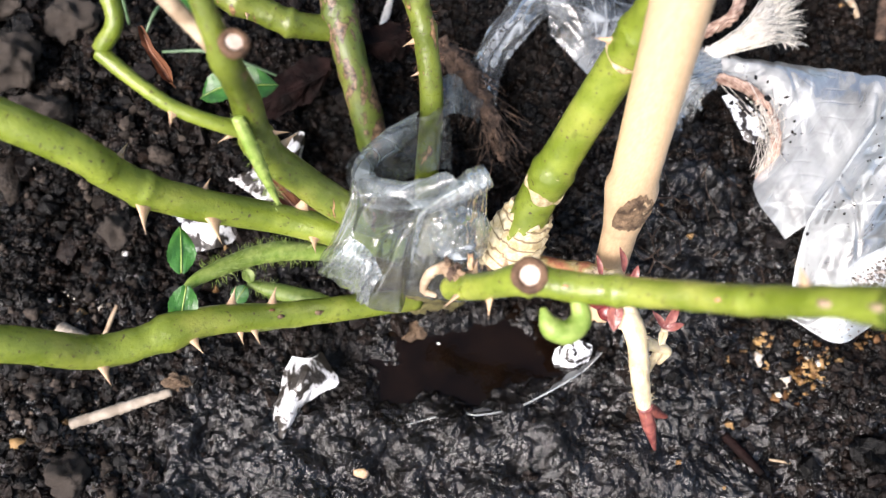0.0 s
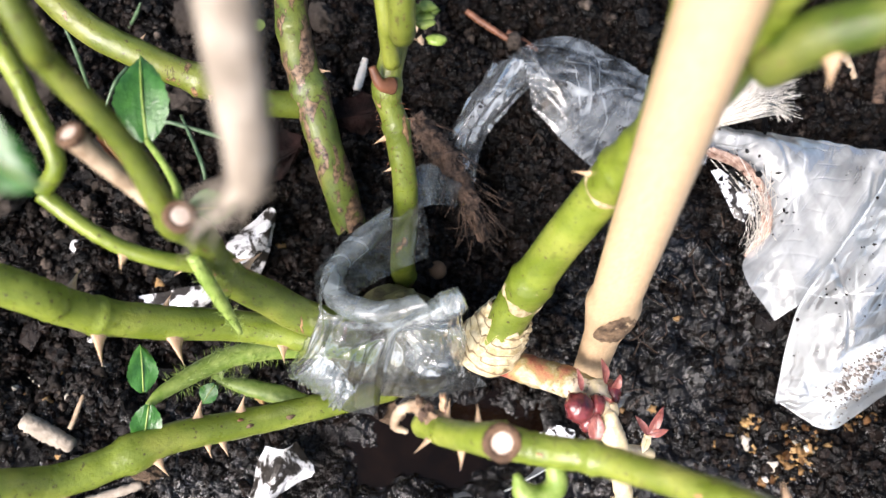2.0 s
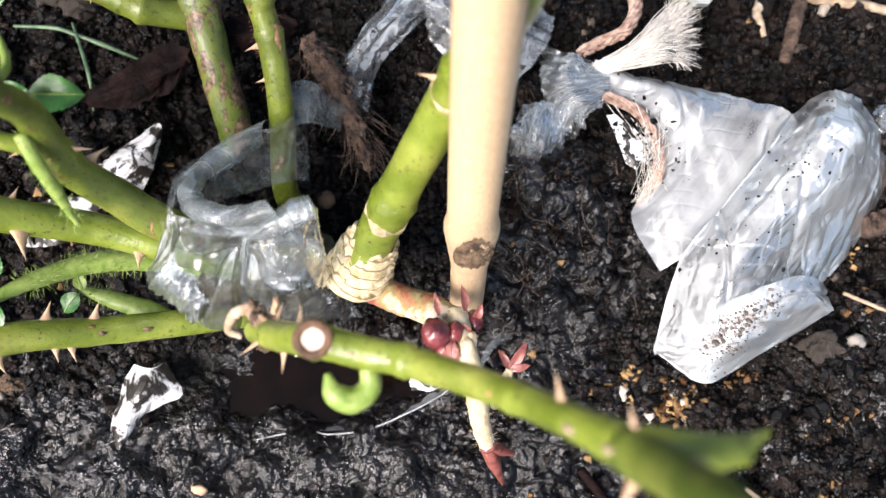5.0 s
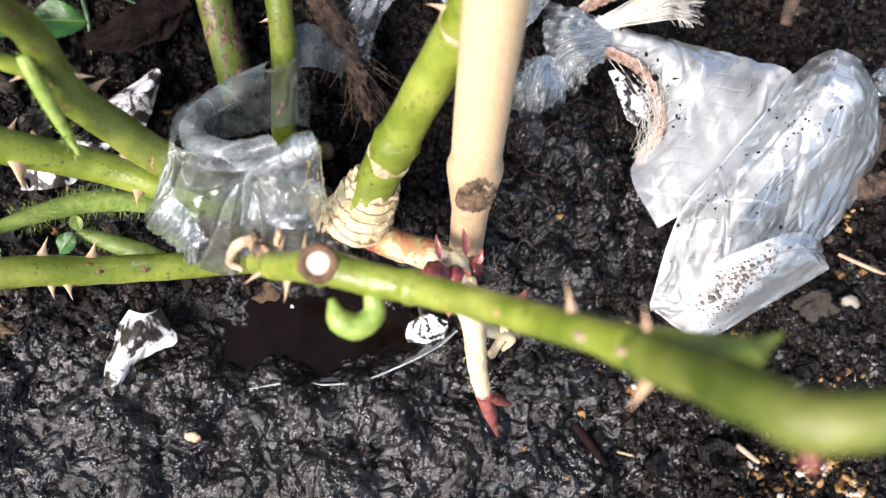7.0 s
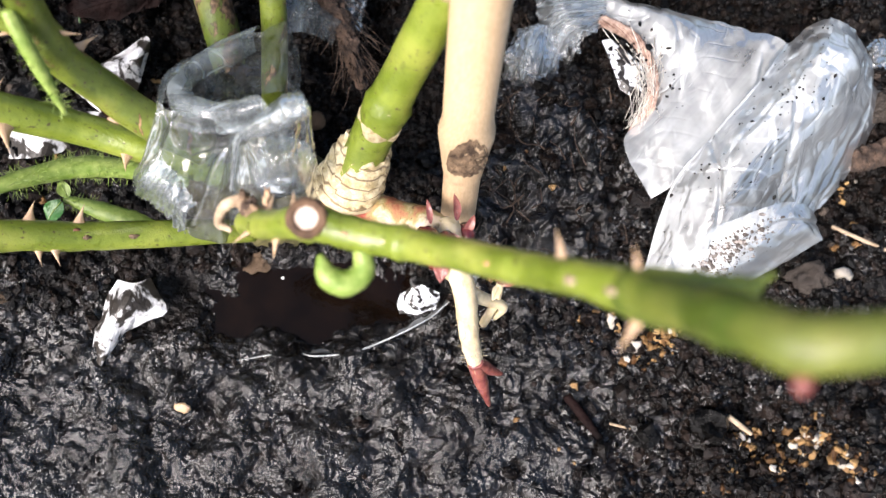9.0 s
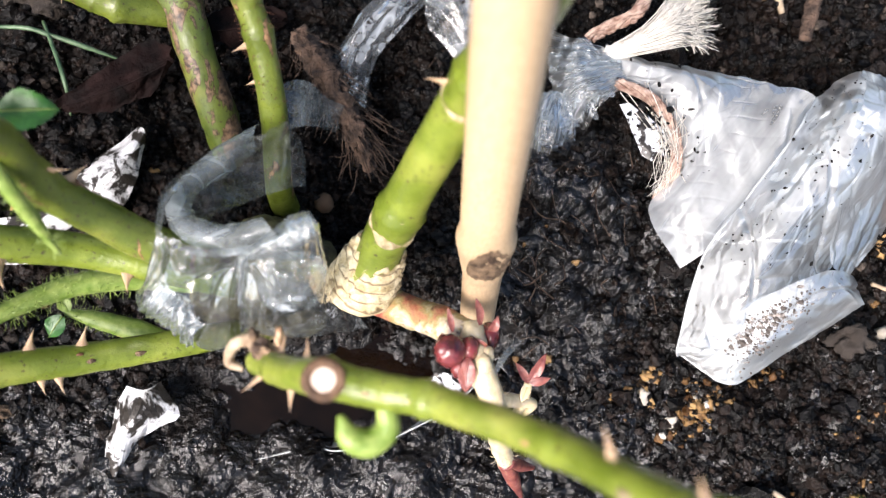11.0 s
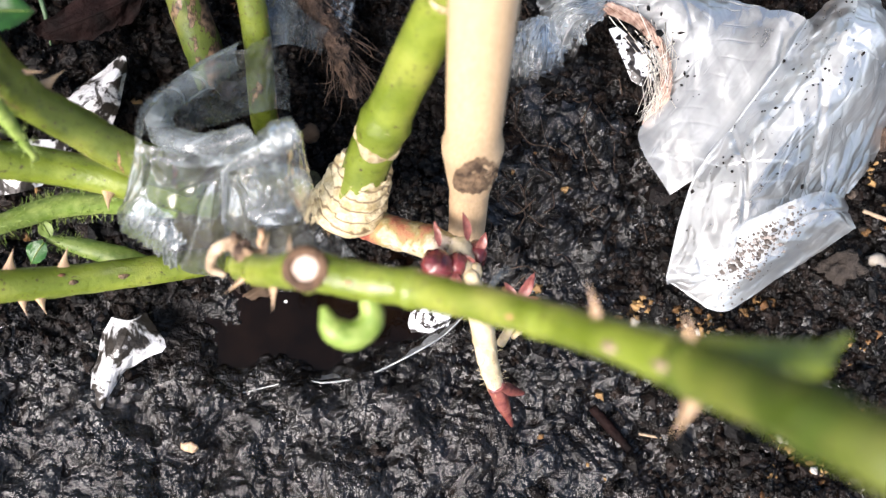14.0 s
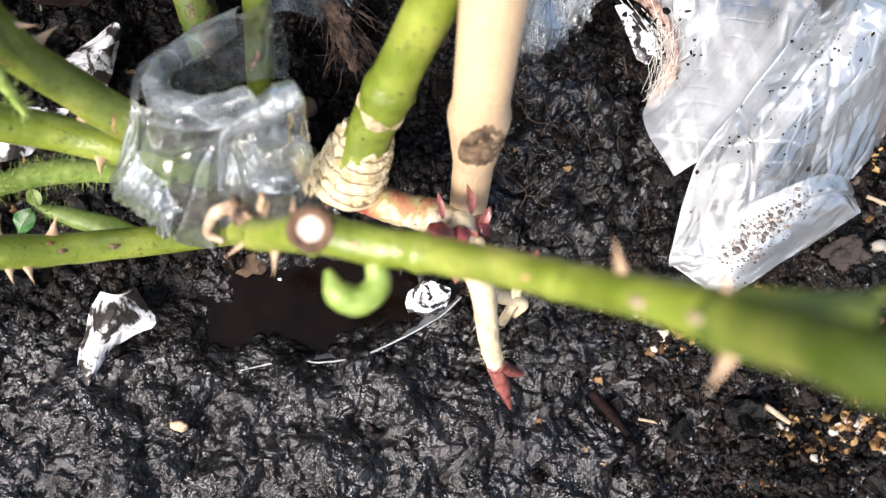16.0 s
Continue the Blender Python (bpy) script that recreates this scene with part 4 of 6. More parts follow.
# ---- bamboo cane ----
cane = thing("bamboo_cane", "dry tan bamboo garden cane stuck in the wet soil", "garden cane")
ax0, axd = np.array((0.0463, 0.0552, 0.0500)), np.array((-0.0060, 0.0313, 0.1))
lower = [ax0 - axd * 0.62, ax0 - axd * 0.3, ax0 + axd * 0.0]
part("lower_internode", tube(lower, [0.0047, 0.0046, 0.0047], 30, 28, 0.02, 60), CANE, cane)
v, f = [], []
prof = [(-0.045, 0.0044), (-0.03, 0.0049), (0.01, 0.0053), (0.06, 0.0058), (0.10, 0.0062), (0.125, 0.0065), (0.145, 0.0065), (0.165, 0.0060), (0.20, 0.0057), (0.3, 0.0057), (0.8, 0.0058), (2.0, 0.0060), (4.0, 0.0062), (6.0, 0.0062)]
dn = axd / np.linalg.norm(axd)
e1 = np.cross(dn, (0, 1, 0))
e1 /= np.linalg.norm(e1)
e2 = np.cross(dn, e1)
for k, r in prof:
    for j in range(32):
        a = 2 * np.pi * j / 32
        v.append(ax0 + axd * k + r * (1 + 0.02 * np.sin(3 * a + 5 * k)) * (np.cos(a) * e1 + np.sin(a) * e2))
part("upper_internode", (v, grid_faces(32, len(prof), True)), CANE, cane)
v = []
for i in range(17):
    for j in range(25):
        a = radians(48 + 4.2 * j)
        wid = np.sin(np.pi * j / 24) ** 0.6
        k = 0.025 + 0.0098 * i * (0.25 + 0.75 * wid) + 0.012 * noise.noise((j * 0.5, 3.0, i * 0.2))
        r = np.interp(k, [q[0] for q in prof], [q[1] for q in prof]) + 0.00022 + 0.0005 * noise.noise((i * 0.5, j * 0.45, 1.0))
        v.append(ax0 + axd * k + r * (np.cos(a) * e1 + np.sin(a) * e2))
part("node_scar", (v, grid_faces(25, 17)), SHEATH, cane, "dark brown broken sheath scar")

# ---- pale stick that hangs in from above ----
stick = thing("dry_stick", "pale dry stick arching over the bush, thin curled end", "stick")
part("shaft", tube([(-0.0220, 0.0568, 0.1700), (-0.0195, 0.0583, 0.1710), (-0.0174, 0.0602, 0.1730), (-0.0158, 0.0627, 0.1760), (-0.0175, 0.085, 0.187), (-0.02, 0.16, 0.215), (-0.03, 0.35, 0.2), (-0.03, 0.55, -0.02)], [0.0002, 0.0005, 0.0012, 0.0024, 0.0033, 0.0036, 0.004, 0.004], 90, 14, 0.08, 61), GREY, stick)
tip_a, tip_b, tip_c = np.array((-0.0173, 0.0604, 0.1730)), np.array((-0.0196, 0.0587, 0.1710)), np.array((-0.0228, 0.0576, 0.1695))
tuft_rs = np.random.RandomState(12)
part("fibre_tuft", strands([[tip_a + 0.0012 * tuft_rs.randn(3), tip_b + 0.0012 * tuft_rs.randn(3), tip_c + 0.0018 * tuft_rs.randn(3)] for _ in range(12)], 0.0003, 8), GREY, stick, "grey frayed fibres at the stick end")

# ---- plastic ----
bag = thing("plastic_bag", "crumpled milky clear plastic bag lying on the soil", "plastic bag")
s = loft([[(0.0775, 0.115, 0.012), (0.082, 0.118, 0.017), (0.0875, 0.119, 0.015)],
          [(0.0985, 0.1035, 0.016), (0.108, 0.109, 0.021), (0.1195, 0.1125, 0.018)],
          [(0.1025, 0.0860, 0.014), (0.1120, 0.098, 0.020), (0.1300, 0.1100, 0.020)],
          [(0.0956, 0.0746, 0.013), (0.113, 0.087, 0.018), (0.1391, 0.1067, 0.022)],
          [(0.105, 0.0592, 0.011), (0.123, 0.072, 0.016), (0.150, 0.094, 0.016)]], 180, 180)
part("back_layer", sheet(crumple(crumple(s, 0.0010, 32, 3, 7, 0.0002, 3), 0.0005, 120, 13, 9)), BAG, bag)
s = loft([[(0.1395, 0.1070, 0.022), (0.1477, 0.1113, 0.0300), (0.1560, 0.1060, 0.030), (0.1734, 0.1005, 0.012)],
          [(0.1340, 0.0985, 0.024), (0.1432, 0.1000, 0.037), (0.1530, 0.0960, 0.033), (0.1700, 0.0930, 0.011)],
          [(0.124, 0.083, 0.024), (0.136, 0.086, 0.036), (0.151, 0.085, 0.031), (0.163, 0.080, 0.010)],
          [(0.109, 0.0634, 0.020), (0.122, 0.066, 0.032), (0.139, 0.068, 0.026), (0.150, 0.0615, 0.010)],
          [(0.1046, 0.0388, 0.011), (0.117, 0.046, 0.023), (0.133, 0.054, 0.022), (0.146, 0.058, 0.016)],
          [(0.1055, 0.0370, 0.007), (0.1196, 0.0281, 0.009), (0.136, 0.0385, 0.011), (0.1523, 0.0503, 0.018)]], 200, 230)
FLAP = crumple(crumple(s, 0.0016, 26, 5, 7, 0.0006, 3), 0.0005, 110, 15, 9)
part("flap", sheet(FLAP), BAG, bag)
s = loft([[(0.1185, 0.0495, 0.026), (0.132, 0.0560, 0.031), (0.1427, 0.0582, 0.027), (0.150, 0.0560, 0.020)],
          [(0.113, 0.041, 0.018), (0.128, 0.047, 0.027), (0.142, 0.051, 0.026), (0.152, 0.0515, 0.020)],
          [(0.110, 0.034, 0.008), (0.1196, 0.0278, 0.010), (0.136, 0.0380, 0.013), (0.1530, 0.0500, 0.019)]], 90, 60)
CORNER = loft([[(0.1477, 0.1113, 0.0310), (0.1538, 0.1084, 0.0315), (0.1639, 0.1027, 0.0240)], [(0.1440, 0.1030, 0.0385), (0.1520, 0.0990, 0.0370), (0.1610, 0.0960, 0.0270)], [(0.1400, 0.0930, 0.0390), (0.1490, 0.0915, 0.0370), (0.1570, 0.0900, 0.0300)]], 60, 60)
part("folded_corner", sheet(crumple(CORNER, 0.0012, 75, 9, 8)), BAG, bag)
SIDE = loft([[(0.1491, 0.1119, 0.0280), (0.1573, 0.1109, 0.0260), (0.1675, 0.1053, 0.0180), (0.1759, 0.0990, 0.0100)],
          [(0.1431, 0.0942, 0.0340), (0.1526, 0.0948, 0.0300), (0.1642, 0.0931, 0.0200), (0.1758, 0.0905, 0.0080)],
          [(0.1395, 0.0767, 0.0320), (0.1483, 0.0774, 0.0260), (0.1592, 0.0772, 0.0170), (0.1693, 0.0777, 0.0070)],
          [(0.1419, 0.0613, 0.0220), (0.1461, 0.0590, 0.0180), (0.1518, 0.0584, 0.0120), (0.1582, 0.0618, 0.0070)]], 90, 110)
part("side_layer", sheet(crumple(crumple(SIDE, 0.0010, 40, 6, 6, 0.0006, 4), 0.0004, 110, 16, 8)), BAG, bag, "thin clear side of the bag")
POCKET = crumple(crumple(s, 0.0012, 34, 8, 5), 0.0004, 110, 18, 8)
part("pocket", sheet(POCKET), BAG, bag)

def hem(parent, rows, r=0.00028):
    part("hem", tube(rows, [r, r * 1.3, r], 60, 6, 0.3, 64), BAG, parent, "whitish folded film edge")


hem(bag, FLAP[-1, ::10])
hem(bag, FLAP[::10, 0])
hem(bag, FLAP[::10, -1])
strip = thing("plastic_sheet", "torn dirty clear plastic sheet half buried in soil", "plastic sheet")
s = loft([[(0.020, 0.135, 0.020), (0.028, 0.1335, 0.029), (0.035, 0.130, 0.025)],
          [(0.0075, 0.1123, 0.016), (0.012, 0.1125, 0.025), (0.0205, 0.115, 0.018)],
          [(0.009, 0.103, 0.008), (0.0125, 0.102, 0.017), (0.016, 0.1015, 0.010)]], 60, 70)
part("left_limb", sheet(crumple(s, 0.0012, 60, 11, 7, 0.0008, 3)), SHEET, strip)
s = loft([[(0.026, 0.138, 0.018), (0.030, 0.131, 0.029), (0.033, 0.121, 0.022)],
          [(0.045, 0.1475, 0.014), (0.0416, 0.128, 0.029), (0.043, 0.111, 0.019)],
          [(0.0713, 0.136, 0.010), (0.067, 0.122, 0.017), (0.0534, 0.1055, 0.010)]], 80, 80)
part("right_limb", sheet(crumple(s, 0.0014, 50, 12, 7, 0.0009, 4)), SHEET, strip)

wrap = thing("plastic_wrap", "clear crumpled plastic film bunched round the stump", "plastic wrap")
lip = [(-0.0076, 0.0847, 0.0440), (-0.0154, 0.0762, 0.0500), (-0.0201, 0.0701, 0.0550), (-0.0209, 0.0655, 0.0590), (-0.0187, 0.0608, 0.0630), (-0.0127, 0.0577, 0.0670), (-0.0058, 0.0573, 0.0700), (0.0013, 0.0587, 0.0730)]
s = loft([[(-0.0186, 0.0723, 0.0580), (-0.0229, 0.0647, 0.0640), (-0.0220, 0.0581, 0.0670), (-0.0176, 0.0559, 0.0680), (-0.0113, 0.0547, 0.0680), (-0.0048, 0.0552, 0.0670), (-0.0016, 0.0559, 0.0640)],
          [(-0.0226, 0.0660, 0.0600), (-0.0230, 0.0595, 0.0640), (-0.0231, 0.0526, 0.0630), (-0.0188, 0.0504, 0.0600), (-0.0135, 0.0507, 0.0580), (-0.0079, 0.0518, 0.0580), (-0.0055, 0.0534, 0.0580)],
          [(-0.0251, 0.0557, 0.0550), (-0.0265, 0.0499, 0.0560), (-0.0283, 0.0459, 0.0540), (-0.0217, 0.0431, 0.0520), (-0.0155, 0.0426, 0.0500), (-0.0108, 0.0441, 0.0480), (-0.0082, 0.0478, 0.0480)],
          [(-0.0304, 0.0502, 0.0400), (-0.0331, 0.0464, 0.0400), (-0.0349, 0.0430, 0.0360), (-0.0258, 0.0383, 0.0340), (-0.0187, 0.0338, 0.0300), (-0.0114, 0.0339, 0.0300), (-0.0093, 0.0406, 0.0300)]], 150, 90)
part("front_sheet", sheet(crumple(s, 0.0011, 45, 21, 6, 0.0009, 5)), WRAP, wrap)
s = loft([[(-0.0016, 0.0556, 0.0640), (0.0026, 0.0571, 0.0690), (0.0079, 0.0605, 0.0700), (0.0105, 0.0599, 0.0660)],
          [(-0.0061, 0.0537, 0.0580), (0.0006, 0.0539, 0.0600), (0.0073, 0.0555, 0.0580), (0.0103, 0.0564, 0.0530)],
          [(-0.0081, 0.0501, 0.0500), (0.0009, 0.0492, 0.0585), (0.0071, 0.0498, 0.0570), (0.0112, 0.0518, 0.0400)],
          [(-0.0090, 0.0442, 0.0440), (-0.0013, 0.0430, 0.0470), (0.0071, 0.0448, 0.0450), (0.0146, 0.0466, 0.0240)],
          [(-0.0112, 0.0382, 0.0300), (-0.0037, 0.0378, 0.0260), (0.0076, 0.0382, 0.0180), (0.0196, 0.0402, 0.0100)]], 120, 110)
part("right_sheet", sheet(crumple(s, 0.0011, 50, 22, 6, 0.0007, 4)), WRAP, wrap)
la = np.array(lip)
out = la - (la[0] + la[3] + la[7]) / 3
out[:, 2] = 0
out /= np.linalg.norm(out, axis=1)[:, None]
s = loft([la + out * 0.0034 - (0, 0, 0.0050), la + out * 0.0027 - (0, 0, 0.0012), la + out * 0.0010 + (0, 0, 0.0007), la - out * 0.0010 + (0, 0, 0.0003), la - out * 0.0024 - (0, 0, 0.0018), la - out * 0.0026 - (0, 0, 0.0055)], 130, 40)
part("lip_fold", sheet(crumple(s, 0.0005, 70, 27, 6, 0.0003, 7)), FOLD, wrap)
part("rolled_lobe", tube([(-0.0047, 0.0540, 0.0610), (0.0009, 0.0557, 0.0660), (0.0067, 0.0583, 0.0700), (0.0099, 0.0599, 0.0705)], [0.0012, 0.0025, 0.0034, 0.0026], 50, 20, 0.25, 63), FOLD, wrap)
bv, bf = lump(77, (0.0078, 0.0072, 0.0060), 0.2, True)
part("bulge", ([v + np.array((0.0038, 0.0491, 0.0525)) for v in bv], bf), TAUT, wrap, "shiny taut film bulge")
part("ridge_fold", tube([(0.0059, 0.0582, 0.0715), (-0.0011, 0.0550, 0.0670), (-0.0055, 0.0531, 0.0610), (-0.0073, 0.0496, 0.0530), (-0.0087, 0.0439, 0.0460)], [0.0011, 0.0009, 0.0008, 0.0007, 0.0004], 50, 10, 0.5, 65), FOLD, wrap)
part("ridge_fold", tube([(-0.0207, 0.0555, 0.0600), (-0.0131, 0.0539, 0.0620), (-0.0054, 0.0546, 0.0630), (-0.0013, 0.0562, 0.0650)], [0.0004, 0.0008, 0.0008, 0.0004], 40, 10, 0.5, 66), FOLD, wrap)
s = loft([[(-0.0237, 0.0480, 0.0570), (-0.0192, 0.0448, 0.0570), (-0.0154, 0.0392, 0.0500)],
          [(-0.0272, 0.0442, 0.0540), (-0.0215, 0.0408, 0.0560), (-0.0186, 0.0364, 0.0460)],
          [(-0.0331, 0.0425, 0.0400), (-0.0268, 0.0385, 0.0400), (-0.0210, 0.0338, 0.0340)]], 90, 60)
part("fan_fold", sheet(crumple(s, 0.0008, 55, 25, 5, 0.0018, 6)), FOLD, wrap)
s = loft([[(-0.003, 0.086, 0.040), (0.004, 0.0885, 0.038), (0.010, 0.090, 0.026)], [(-0.004, 0.097, 0.042), (0.003, 0.099, 0.040), (0.011, 0.097, 0.026)]], 40, 40)
part("back_flap", sheet(crumple(s, 0.0012, 90, 24)), WRAP, wrap)

s = loft([[(0.0003, 0.0868, 0.0480), (-0.0025, 0.0844, 0.0500), (-0.0104, 0.0810, 0.0500), (-0.0193, 0.0745, 0.0530), (-0.0248, 0.0677, 0.0560), (-0.0245, 0.0603, 0.0580)],
          [(0.0022, 0.0848, 0.0300), (-0.0004, 0.0828, 0.0360), (-0.0064, 0.0797, 0.0380), (-0.0143, 0.0752, 0.0400), (-0.0199, 0.0688, 0.0470), (-0.0219, 0.0614, 0.0550)],
          [(0.0020, 0.0764, 0.0220), (0.0005, 0.0748, 0.0300), (-0.0030, 0.0723, 0.0360), (-0.0090, 0.0684, 0.0420), (-0.0140, 0.0642, 0.0500), (-0.0166, 0.0589, 0.0600)]], 90, 70)
part("inner_sheet", sheet(crumple(s, 0.0010, 55, 28, 6, 0.0006, 4)), CLEAR, wrap, "clear dirty film stretched across the hollow")
gather = thing("plastic_gather", "dark crinkled clear film gathered beside the bag neck", "plastic film")
s = loft([[(0.0861, 0.1189, 0.0160), (0.0869, 0.1137, 0.0180), (0.0892, 0.1099, 0.0160)], [(0.0757, 0.1206, 0.0180), (0.0735, 0.1102, 0.0210), (0.0808, 0.1027, 0.0170)], [(0.0672, 0.1262, 0.0120), (0.0682, 0.1091, 0.0130), (0.0786, 0.0963, 0.0090)]], 110, 80)
part("film", sheet(crumple(s, 0.0010, 70, 36, 6, 0.0030, 6)), DARK, gather)
part("film", sheet(crumple(ragged(s, 3, 0.45), 0.0016, 70, 36, 6, 0.0022, 5)), FOLD, gather)
scrap = thing("plastic_scrap", "small crinkled clear plastic scrap pressed into soil", "plastic scrap")
s = loft([[(0.0613, 0.1070, 0.0100), (0.0686, 0.1068, 0.0160), (0.0765, 0.1030, 0.0120)], [(0.0600, 0.0984, 0.0120), (0.0673, 0.0970, 0.0170), (0.0752, 0.0962, 0.0120)], [(0.0591, 0.0926, 0.0080), (0.0668, 0.0887, 0.0120), (0.0765, 0.0881, 0.0070)]], 80, 70)
part("film", sheet(crumple(s, 0.0016, 75, 31, 8, 0.0012, 5)), DARK, scrap)
part("film", sheet(crumple(ragged(s, 5, 0.5), 0.0020, 80, 31, 8)), FOLD, scrap)
flake = part("plastic_flake", sheet(crumple(loft([[(0.0865, 0.1035, 0.0170), (0.0890, 0.1038, 0.0175), (0.0912, 0.1020, 0.0170)], [(0.0895, 0.0970, 0.0170), (0.0940, 0.0985, 0.0180), (0.0985, 0.0965, 0.0175)], [(0.0930, 0.0895, 0.0160), (0.0960, 0.0880, 0.0165), (0.0992, 0.0895, 0.0160)]], 30, 40), 0.0004, 120, 33)), SPECK)
tagged(flake, "white plastic flake speckled with black soil", "plastic flake")


edge = thing("plastic_scrap", "small pale clear plastic scrap beside the bag", "plastic scrap")
s = loft([[(0.1685, 0.1135, 0.0120), (0.1716, 0.1138, 0.0160), (0.1800, 0.1141, 0.0120)], [(0.1667, 0.1098, 0.0100), (0.1699, 0.1081, 0.0170), (0.1816, 0.1091, 0.0120)], [(0.1694, 0.1059, 0.0080), (0.1734, 0.1037, 0.0120), (0.1822, 0.1048, 0.0090)]], 50, 40)
part("film", sheet(crumple(ragged(s, 6, 0.4), 0.0012, 70, 37)), SHEET, edge)


def foil(name_seed, rows, label, amp=0.0012):
    ob = part("foil_scrap", sheet(crumple(loft(rows, 13, 13), amp * 0.7, 70, name_seed, 4)), SILVER, smooth=False)
    return tagged(ob, label, "foil scrap", "foil scraps")


foil(41, [[(-0.0461, 0.0945, 0.0070), (-0.0441, 0.0932, 0.0090), (-0.0445, 0.0897, 0.0070)], [(-0.0554, 0.0873, 0.0060), (-0.0494, 0.0836, 0.0110), (-0.0460, 0.0813, 0.0060)], [(-0.0641, 0.0824, 0.0050), (-0.0560, 0.0765, 0.0100), (-0.0484, 0.0745, 0.0050)], [(-0.0713, 0.0815, 0.0030), (-0.0610, 0.0738, 0.0060), (-0.0525, 0.0703, 0.0030)]], "silvery torn film triangle smeared with soil", 0.0018)
foil(42, [[(-0.0856, 0.0677, 0.0030), (-0.0694, 0.0699, 0.0080), (-0.0561, 0.0712, 0.0050)], [(-0.0834, 0.0612, 0.0040), (-0.0705, 0.0637, 0.0090), (-0.0613, 0.0650, 0.0040)], [(-0.0821, 0.0552, 0.0030), (-0.0718, 0.0557, 0.0070), (-0.0661, 0.0586, 0.0040)]], "shiny silver film scrap under the canes", 0.0018)
foil(43, [[(-0.0457, 0.0233, 0.0040), (-0.0399, 0.0224, 0.0070), (-0.0369, 0.0246, 0.0040)], [(-0.0488, 0.0155, 0.0030), (-0.0407, 0.0169, 0.0090), (-0.0317, 0.0157, 0.0020)], [(-0.0510, 0.0058, 0.0020), (-0.0449, 0.0087, 0.0070), (-0.0388, 0.0113, 0.0020)], [(-0.0498, -0.0013, 0.0000), (-0.0477, -0.0015, 0.0020), (-0.0452, 0.0048, 0.0010)]], "crumpled silver film scrap in the mud", 0.0022)
foil(44, [[(-0.1020, 0.0545, 0.002), (-0.0980, 0.0550, 0.007), (-0.0935, 0.0540, 0.002)], [(-0.1030, 0.0510, 0.002), (-0.0980, 0.0505, 0.006), (-0.0925, 0.0505, 0.002)]], "white crumpled foil scrap on soil")
speckled = part("plastic_flake", sheet(crumple(loft([[(0.0343, 0.0260, 0.0030), (0.0394, 0.0289, 0.0060), (0.0459, 0.0273, 0.0030)], [(0.0336, 0.0230, 0.0020), (0.0393, 0.0246, 0.0060), (0.0461, 0.0244, 0.0020)], [(0.0348, 0.0205, 0.0000), (0.0401, 0.0202, 0.0020), (0.0454, 0.0224, 0.0000)]], 24, 24), 0.0012, 90, 45, 6)), SPECK)
tagged(speckled, "speckled whitish film scrap at the puddle edge", "plastic flake")
sliver = part("film_sliver", sheet(crumple(loft([[(0.0594, 0.0390, 0.0140), (0.0554, 0.0350, 0.0170), (0.0537, 0.0307, 0.0120), (0.0532, 0.0266, 0.0080)], [(0.0613, 0.0381, 0.0100), (0.0575, 0.0338, 0.0130), (0.0553, 0.0300, 0.0090), (0.0547, 0.0261, 0.0060)]], 12, 40), 0.0003, 120, 38)), FOLD)
tagged(sliver, "narrow clear film sliver curling by the red shoot", "plastic film")
rim = part("film_edge", sheet(crumple(loft([[(-0.012, 0.0030, -0.006), (0.0085, 0.0070, -0.0045), (0.0222, 0.0080, -0.003), (0.0330, 0.0135, -0.002), (0.0430, 0.0195, 0.000), (0.0490, 0.0250, 0.001)], [(-0.012, 0.0045, -0.011), (0.0085, 0.0090, -0.011), (0.0222, 0.0100, -0.011), (0.0330, 0.0155, -0.011), (0.0420, 0.0220, -0.010), (0.0470, 0.0280, -0.008)]], 90, 10), 0.0006, 110, 35)), BAG)
tagged(rim, "thin edge of clear film standing in the mud", "plastic film")
hem(rim, [(-0.012, 0.0030, -0.0045), (0.0040, 0.0068, -0.0040), (0.0110, 0.0062, -0.0028), (0.0222, 0.0082, -0.0018), (0.0330, 0.0133, -0.0005), (0.0430, 0.0193, 0.0015), (0.0490, 0.0250, 0.0025)], 0.00022)


# ---- fibres, bark and dead leaves ----
rs = np.random.RandomState(5)
tassel = thing("frayed_twine", "frayed cream twine end fanned out on the soil", "twine")
ta, tb, tm = np.array((0.0844, 0.1183, 0.0160)), np.array((0.0941, 0.1215, 0.0205)), np.array((0.1020, 0.1269, 0.0225))
across = np.array((-0.0015, 0.0118, 0.0))
paths = []
for k in range(460):
    q = rs.uniform(-1, 1)
    e = np.array((0.1103, 0.1312, 0.0215)) + across * q * 0.95 + np.array((0.0016, 0.0012, 0)) * (rs.rand() * 3 - 2 - 1.2 * q * q) + 0.0012 * rs.randn(3)
    w = rs.randn(3) * 0.0007
    paths.append([ta + w, tb + across * 0.18 * q + w * 1.2, tm + across * 0.5 * q + w * 1.5, e])
tagged(part("fringe", strands(paths, 0.00026, 8), FIBRE, tassel), kind="stuff")
part("bound_end", tube([ta - np.array((0.003, 0.001, 0.001)), ta, tb], [0.0018, 0.0024, 0.0020], 16, 10, 0.4, 70), FIBRE, tassel)


def rope(parent, points, r, n, turns, strands_n=4):
    c = crv(points, n)
    for k in range(strands_n):
        a = np.linspace(0, 2 * np.pi * turns, n) + 2 * np.pi * k / strands_n
        q = c + r * 0.55 * np.stack([np.cos(a), 0.6 * np.sin(a), np.sin(a)], -1)
        part("strand", tube(q, [r * 1.5 / strands_n + 0.00012] * 3, n, 6, 0.4, k + 80), TWINE, parent)


